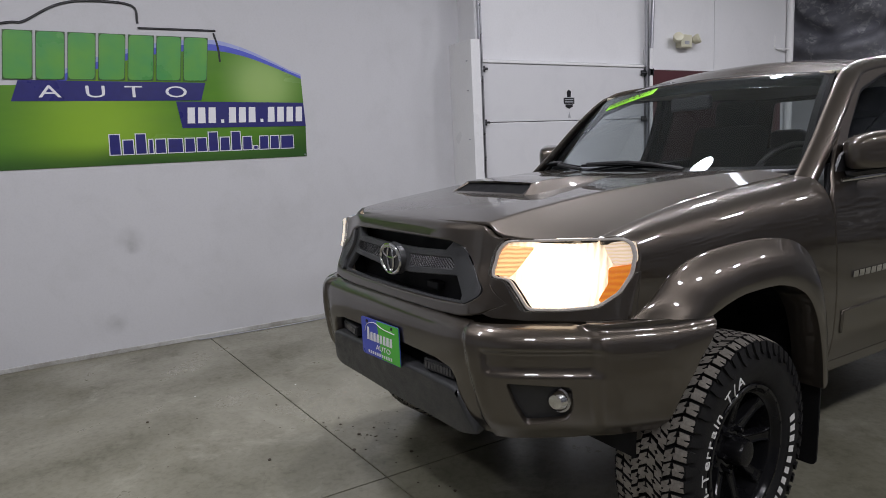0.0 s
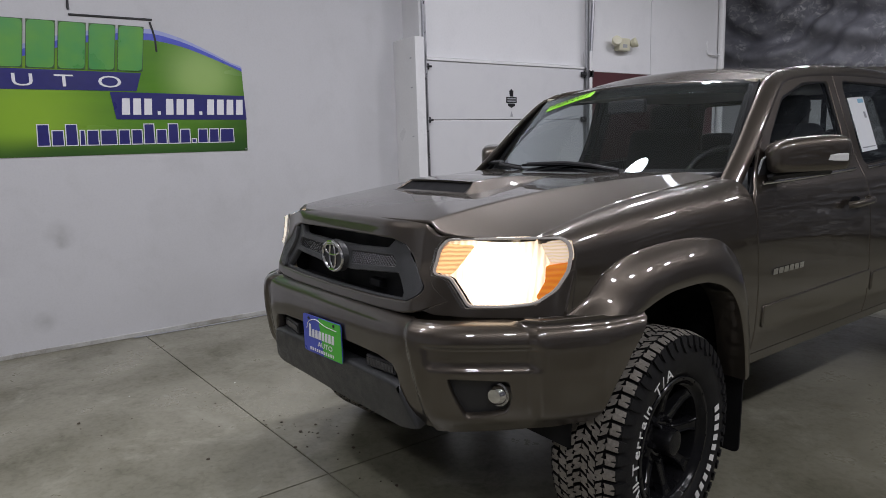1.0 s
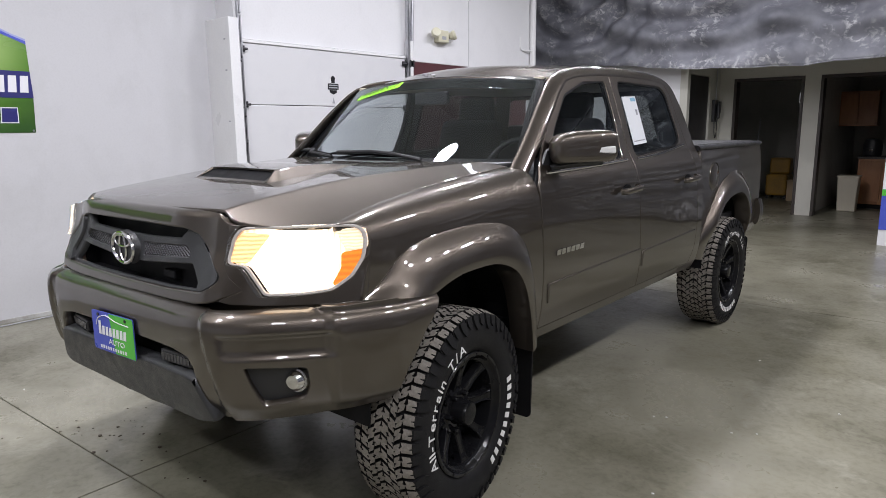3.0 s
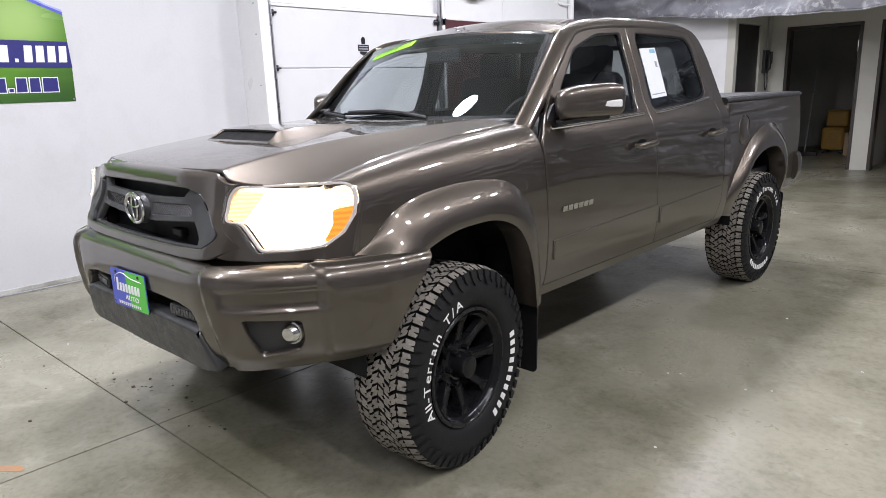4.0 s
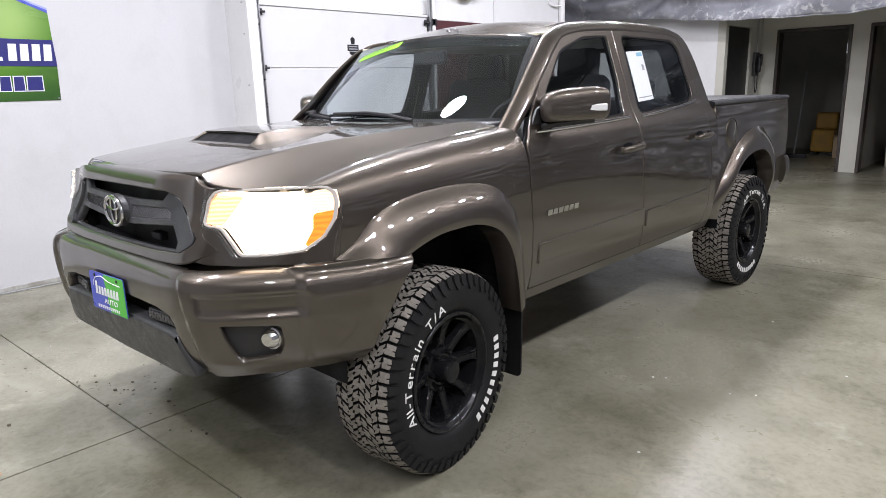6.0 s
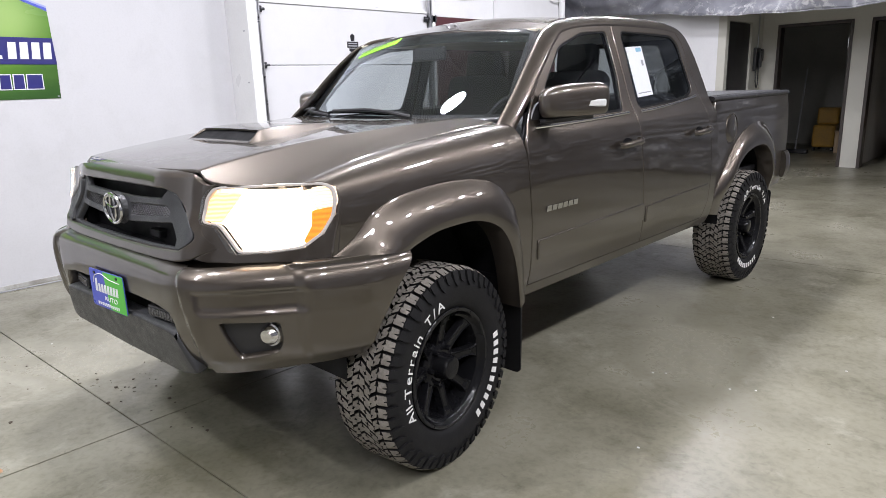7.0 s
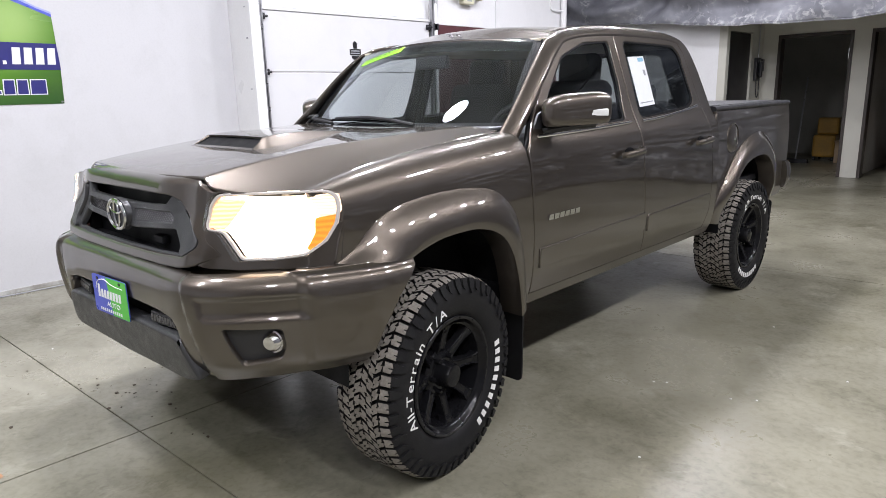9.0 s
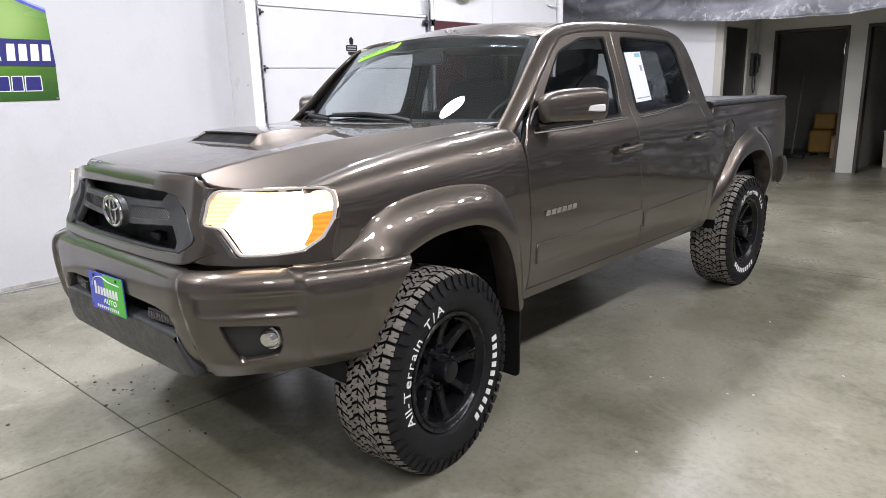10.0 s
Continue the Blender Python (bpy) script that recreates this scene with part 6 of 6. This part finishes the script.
# mirrors
for s in (1, -1):
    mb = bmesh.new()
    bmesh.ops.create_icosphere(mb, subdivisions=4, radius=1)
    for v in mb.verts:
        q = Vector([math.copysign(abs(t) ** 0.5, t) for t in v.co])
        q.z = max(-0.78, q.z) / 0.78 if q.z < 0 else q.z
        lx, ly = 0.155 * q.x, 0.062 * q.y * (1.0 + 0.25 * (1 - q.x)) * (1.0 if q.y < 0 else 0.7)
        lz = 1.418 + (0.072 if q.z > 0 else 0.068) * q.z * (1.0 if q.z < 0 else 1.0 - 0.22 * max(0, -q.x) ** 2) + 0.006 * q.x
        k = radians(40)
        v.co = Vector((s * (0.972 + lx * math.cos(k) - ly * math.sin(k)), 0.79 + lx * math.sin(k) + ly * math.cos(k), lz))
    mi = part("side_mirror", mb, PAINT, truck, "bronze mirror housing with a turn repeater", True)
    part("mirror_arm", tube(spline([(s * 0.858, 0.70, 1.325), (s * 0.90, 0.73, 1.335), (s * 0.97, 0.78, 1.345), (s * 1.04, 0.84, 1.352)], 4), 0.024, 10, (1.3, 0.8)), BLACK_PLASTIC, mi)
    part("mirror_patch", slab([(0.60, 1.30), (0.80, 1.33), (0.79, 1.46), (0.66, 1.40)], 0.012, Matrix(((0, 0, 1 * s, s * 0.853), (1, 0, 0, 0), (0, 1, 0, 0), (0, 0, 0, 1)))), BLACK_PLASTIC, mi)
    tr = box(-0.066, 0.052, -0.012, 0.012, -0.016, 0.016, 0.006)
    tr.transform(Matrix.Translation((s * 1.072, 0.80, 1.403)) @ Euler((0, 0, radians(45 * s))).to_matrix().to_4x4())
    part("turn_repeater", tr, GRIT, mi, "clear turn repeater")
    mg = box(-0.12, 0.12, -0.003, 0.003, -0.055, 0.055, 0.002)
    mg.transform(Matrix.Translation((s * 0.945, 0.835, 1.418)) @ Euler((0, 0, radians(40 * s))).to_matrix().to_4x4())
    part("mirror_glass", mg, CHROME, mi)

# badge: plain chrome blocks
for k in range(6):
    y0 = 0.655 + k * 0.043
    q = slab([(0, 0), (0.036, 0), (0.041, 0.025), (0.005, 0.025)], 0.004, Matrix(((0, 0, 1, side_x(0.94) + 0.001), (1, 0, 0, y0), (0, 1, 0, 0.930), (0, 0, 0, 1))))
    part("badge", q, CHROME, truck, "chrome badge block")
# price sheet in the rear side window
for nm, q, mt, lift in (("price_sheet", [(1.655, 1.40), (1.835, 1.41), (1.835, 1.675), (1.655, 1.668)], PAPER, -0.009), ("sheet_head", [(1.76, 1.645), (1.82, 1.648), (1.82, 1.667), (1.76, 1.664)], PALE_INK, -0.0075),
                        ("sheet_block", [(1.79, 1.57), (1.81, 1.571), (1.81, 1.60), (1.79, 1.6)], GREY_INK, -0.0075), ("sheet_line", [(1.67, 1.417), (1.82, 1.425), (1.82, 1.429), (1.67, 1.421)], GREY_INK, -0.0075)):
    panel(nm, q, shifted(side, lift, (1, 0, 0)), (1, 0, 0), mt, truck, (), 0.05, 0.001, "white price sheet inside the rear side window" if nm == "price_sheet" else "")

# cabin
dash = box(-0.74, 0.74, 0.52, 0.98, 1.08, 1.335, 0.05, segments=3)
part("dashboard", dash, DASH, truck, "grey dashboard", True)
part("dash_top", box(-0.72, 0.72, 0.42, 0.75, 1.27, 1.325, 0.02), DASH, truck)
part("steering_wheel", (lambda t: (t.transform(Matrix.Translation((0.37, 1.12, 1.27)) @ Euler((radians(62), 0, 0)).to_matrix().to_4x4()), t)[1])(tube([(0.19 * math.cos(a), 0.19 * math.sin(a), 0) for a in np.linspace(0, 2 * math.pi, 37)[:-1]], 0.016, 10, closed=True)), BLACK_PLASTIC, truck, "black steering wheel", True)
part("steering_hub", (lambda t: (t.transform(Matrix.Translation((0.37, 1.12, 1.27)) @ Euler((radians(62), 0, 0)).to_matrix().to_4x4()), t)[1])(box(-0.17, 0.17, -0.05, 0.05, -0.03, 0.03, 0.02)), BLACK_PLASTIC, truck)
for x, y in ((0.37, 1.55), (-0.37, 1.55)):
    st_ = part("front_seat", box(x - 0.25, x + 0.25, y - 0.5, y + 0.05, 0.80, 1.02, 0.06, segments=3), SEAT_CLOTH, truck, "charcoal cloth front seat", True)
    bk_ = box(-0.24, 0.24, -0.07, 0.07, 0, 0.62, 0.06, segments=3)
    bk_.transform(Matrix.Translation((x, y + 0.02, 0.95)) @ Euler((radians(-14), 0, 0)).to_matrix().to_4x4())
    part("backrest", bk_, SEAT_CLOTH, st_, "", True)
    hr = box(-0.135, 0.135, -0.05, 0.05, 0, 0.19, 0.045, segments=3)
    hr.transform(Matrix.Translation((x, y + 0.20, 1.52)) @ Euler((radians(-8), 0, 0)).to_matrix().to_4x4())
    part("headrest", hr, SEAT_CLOTH, st_, "", True)
rs = part("rear_seat", box(-0.70, 0.70, 2.28, 2.45, 0.9, 1.40, 0.05, segments=3), SEAT_CLOTH, truck, "charcoal cloth rear seat", True)
for x in (-0.42, 0.42):
    part("headrest", box(x - 0.12, x + 0.12, 2.36, 2.45, 1.38, 1.52, 0.04, segments=3), SEAT_CLOTH, rs, "", True)
part("headliner", box(-0.66, 0.66, 0.95, 2.42, 1.735, 1.75, 0.004), BEIGE, truck)
part("rear_view_mirror", box(-0.12, 0.12, 0.86, 0.89, 1.63, 1.70, 0.012), BLACK_PLASTIC, truck)
belt = tube([(0.62, 1.55, 1.62), (0.30, 1.45, 1.2)], 0.02, 6, (1, 0.15))
part("seat_belt", belt, SEAL, truck)


# --- wheels ---
def tyre_profile():
    half = [(0.245, 0.112), (0.252, 0.120), (0.270, 0.130), (0.300, 0.137), (0.330, 0.138), (0.358, 0.134), (0.380, 0.122), (0.388, 0.10), (0.389, 0.0)]
    return [(r, -x) for r, x in half] + half[-2::-1]


def tread():
    """Interlocking all-terrain blocks bent round the tyre."""
    bm = bmesh.new()
    N = 26

    def block(poly, a0, r0=0.388, r1=TYRE_R, flip=1):
        lo, hi = [], []
        cx = sum(p[0] for p in poly) / len(poly)
        cw = sum(p[1] for p in poly) / len(poly)
        for p, w in poly:
            for lst, r, k in ((lo, r0, 1.0), (hi, r1, 0.95)):
                pp, ww = cx + (p - cx) * k, cw + (w - cw) * k
                rr = r - max(0, abs(ww) - 0.095) ** 2 * 14
                a = a0 + pp * 2 * math.pi / N
                lst.append(bm.verts.new((ww * flip, rr * math.cos(a), rr * math.sin(a))))
        bm.faces.new(hi)
        n = len(poly)
        for k in range(n):
            bm.faces.new((lo[k], lo[(k + 1) % n], hi[(k + 1) % n], hi[k])).material_index = 1
    knob = [(p + 4.5 * w, w) for p, w in ((0.03, -0.0125), (0.15, -0.0115), (0.19, -0.005), (0.25, -0.0175), (0.43, -0.0135), (0.47, 0.0125), (0.35, 0.0115), (0.31, 0.005), (0.25, 0.0175), (0.07, 0.0135))]
    wob = random.Random(7)
    for k in range(N):
        a = 2 * math.pi * k / N
        for f in (1, -1):
            b = a + (0 if f == 1 else math.pi / N)
            for more in (0, 0.5):
                for mid_w, shift, turn_ in ((0.0145, 0.0, 1), (0.0435, 0.27, 1), (0.0715, 0.08, -1)):
                    j, t = wob.uniform(-0.03, 0.03), wob.uniform(0.88, 1.08)
                    block([((p if turn_ == 1 else 0.5 - p) + more + shift + j, w * t + mid_w) for p, w in knob], b, flip=f)
            sh = [(0.03, 0.091), (0.20, 0.096), (0.24, 0.088), (0.43, 0.093), (0.45, 0.122), (0.30, 0.126), (0.28, 0.112), (0.25, 0.112), (0.22, 0.126), (0.05, 0.122)]
            block(sh, b, flip=f)
            block([(p + 0.5, w - 0.004 if w < 0.1 else w + 0.006) for p, w in sh], b, flip=f)
            for off in (0.06, 0.56):
                low = 0.338 if off < 0.3 else 0.352
                poly = [(off, 0.397), (off + 0.34, 0.396), (off + 0.33, 0.362), (off + 0.20, low), (off + 0.02, low + 0.016)]
                vs_, ws_ = [], []
                for p, r in poly:
                    ang = b + p * 2 * math.pi / N
                    w0 = 0.124 + (0.397 - r) * 0.30
                    vs_.append(bm.verts.new((f * (w0 - 0.006), r * math.cos(ang), r * math.sin(ang))))
                    ws_.append(bm.verts.new((f * (w0 + 0.006), r * math.cos(ang), r * math.sin(ang))))
                bm.faces.new(ws_).material_index = 1
                for q in range(5):
                    bm.faces.new((vs_[q], vs_[(q + 1) % 5], ws_[(q + 1) % 5], ws_[q])).material_index = 1
    return bm


def ring_text(text, r, size, start, wheel_, x=0.1375):
    """Letters standing round the sidewall, tops outwards; angles in degrees, running clockwise seen from outside."""
    a = start
    for ch in text:
        if ch != " ":
            b = lettering(ch, size, 0.0012, 0, 1.25)
            x0, x1 = min(v.co.x for v in b.verts), max(v.co.x for v in b.verts)
            w = x1 - x0
            b.transform(Matrix.Translation((-(x0 + x1) / 2, r, 0)))
            b.transform(Euler((0, 0, radians(a) - w / 2 / r)).to_matrix().to_4x4())
            b.transform(Matrix(((0, 0, 1, x), (1, 0, 0, 0), (0, 1, 0, 0), (0, 0, 0, 1))))
            part("letter", b, LETTER_WHITE, wheel_)
            adv = (w + 0.16 * size) / r
        else:
            adv = 0.3 * size / r
        a -= math.degrees(adv)


def ring_bars(n, r, h, start, sweep, wheel_, x=0.1375):
    for k in range(n):
        a0, w = radians(start - sweep * k / n), radians(sweep / n * 0.58)
        q = [(-math.sin(t) * rr, math.cos(t) * rr) for t, rr in ((a0, r), (a0 - w, r), (a0 - w, r + h), (a0, r + h))]
        part("letter_bar", slab(q, 0.0024, Matrix(((0, 0, 1, x - 0.0012), (1, 0, 0, 0), (0, 1, 0, 0), (0, 0, 0, 1)))), LETTER_WHITE, wheel_)


def wheel(spin_text):
    w = part("wheel", turned(tyre_profile(), 72, "x"), RUBBER, truck, "black alloy wheel with a white-lettered all-terrain tyre", True)
    part("tread", tread(), TREAD, w, "chunky dusty tread blocks").data.materials.append(RUBBER)
    ring_text("All-Terrain  T/A", 0.276, 0.054, spin_text, w)
    ring_bars(10, 0.279, 0.034, spin_text - 191, 77, w)
    rim = turned([(0.247, 0.112), (0.247, 0.121), (0.243, 0.125), (0.232, 0.125), (0.226, 0.120), (0.222, 0.108), (0.214, 0.102), (0.208, 0.098), (0.204, 0.085), (0.201, 0.02), (0.198, -0.10)], 64, "x")
    part("rim", rim, RIM, w, "gloss black rim", True)
    for k in range(16):
        a = 2 * math.pi * (k + 0.5) / 16
        bolt = turned([(0, 0.1275), (0.0035, 0.1275), (0.0045, 0.126), (0.0045, 0.122)], 8, "x")
        bolt.transform(Matrix.Translation((0, 0.237 * math.cos(a), 0.237 * math.sin(a))))
        part("rim_bolt", bolt, RIM, w)
    part("brake", turned([(0.0, -0.02), (0.165, -0.02), (0.17, -0.03), (0.17, -0.05), (0.0, -0.05)], 40, "x"), DARK_STEEL, w)
    hub = turned([(0.050, 0.062), (0.088, 0.058), (0.098, 0.050), (0.100, 0.02), (0.08, -0.02)], 40, "x")
    part("hub", hub, RIM, w, "", True)
    cap = turned([(0.0, 0.128), (0.030, 0.127), (0.044, 0.122), (0.050, 0.112), (0.053, 0.07), (0.056, 0.055)], 40, "x")
    part("hub_cap", cap, RIM, w, "", True)
    for k in range(8):
        a = 2 * math.pi * k / 8
        sp = bmesh.new()
        secs = []
        for r, wd, xo, th in ((0.075, 0.026, 0.056, 0.035), (0.10, 0.021, 0.066, 0.035), (0.14, 0.0175, 0.076, 0.035), (0.175, 0.018, 0.086, 0.035), (0.192, 0.022, 0.094, 0.035), (0.206, 0.030, 0.098, 0.035)):
            secs.append([sp.verts.new((xo - th, -wd * 1.15, r)), sp.verts.new((xo - 0.004, -wd, r)), sp.verts.new((xo, -wd * 0.84, r)), sp.verts.new((xo - 0.004, -wd * 0.5, r)), sp.verts.new((xo - 0.004, wd * 0.5, r)), sp.verts.new((xo, wd * 0.84, r)), sp.verts.new((xo - 0.004, wd, r)), sp.verts.new((xo - th, wd * 1.15, r))])
        for q, t in zip(secs, secs[1:]):
            for m in range(7):
                sp.faces.new((q[m], q[m + 1], t[m + 1], t[m]))
        sp.faces.new(secs[0])
        sp.transform(Euler((a, 0, 0)).to_matrix().to_4x4())
        part("spoke", sp, RIM, w)
    for k in range(6):
        a = 2 * math.pi * k / 6
        nut = turned([(0, 0.085), (0.008, 0.085), (0.0105, 0.08), (0.0105, 0.05)], 6, "x")
        nut.transform(Matrix.Translation((0, 0.074 * math.cos(a), 0.074 * math.sin(a))))
        part("lug_nut", nut, RIM, w)
    return w


w0 = wheel(113)
w0.matrix_basis = pose(0.828, -0.03, TYRE_R - 0.002, 0, 0, 6.9)
for x, y, spin, turn in ((0.800, WHEEL_Y[1], 286, 0), (-0.865, -0.12, 40, 186.9), (-0.800, WHEEL_Y[1], 300, 180)):
    copy_thing(w0, Matrix.Translation((x, y, TYRE_R - 0.002)) @ Euler((0, 0, radians(turn))).to_matrix().to_4x4() @ Euler((radians(spin), 0, 0)).to_matrix().to_4x4())
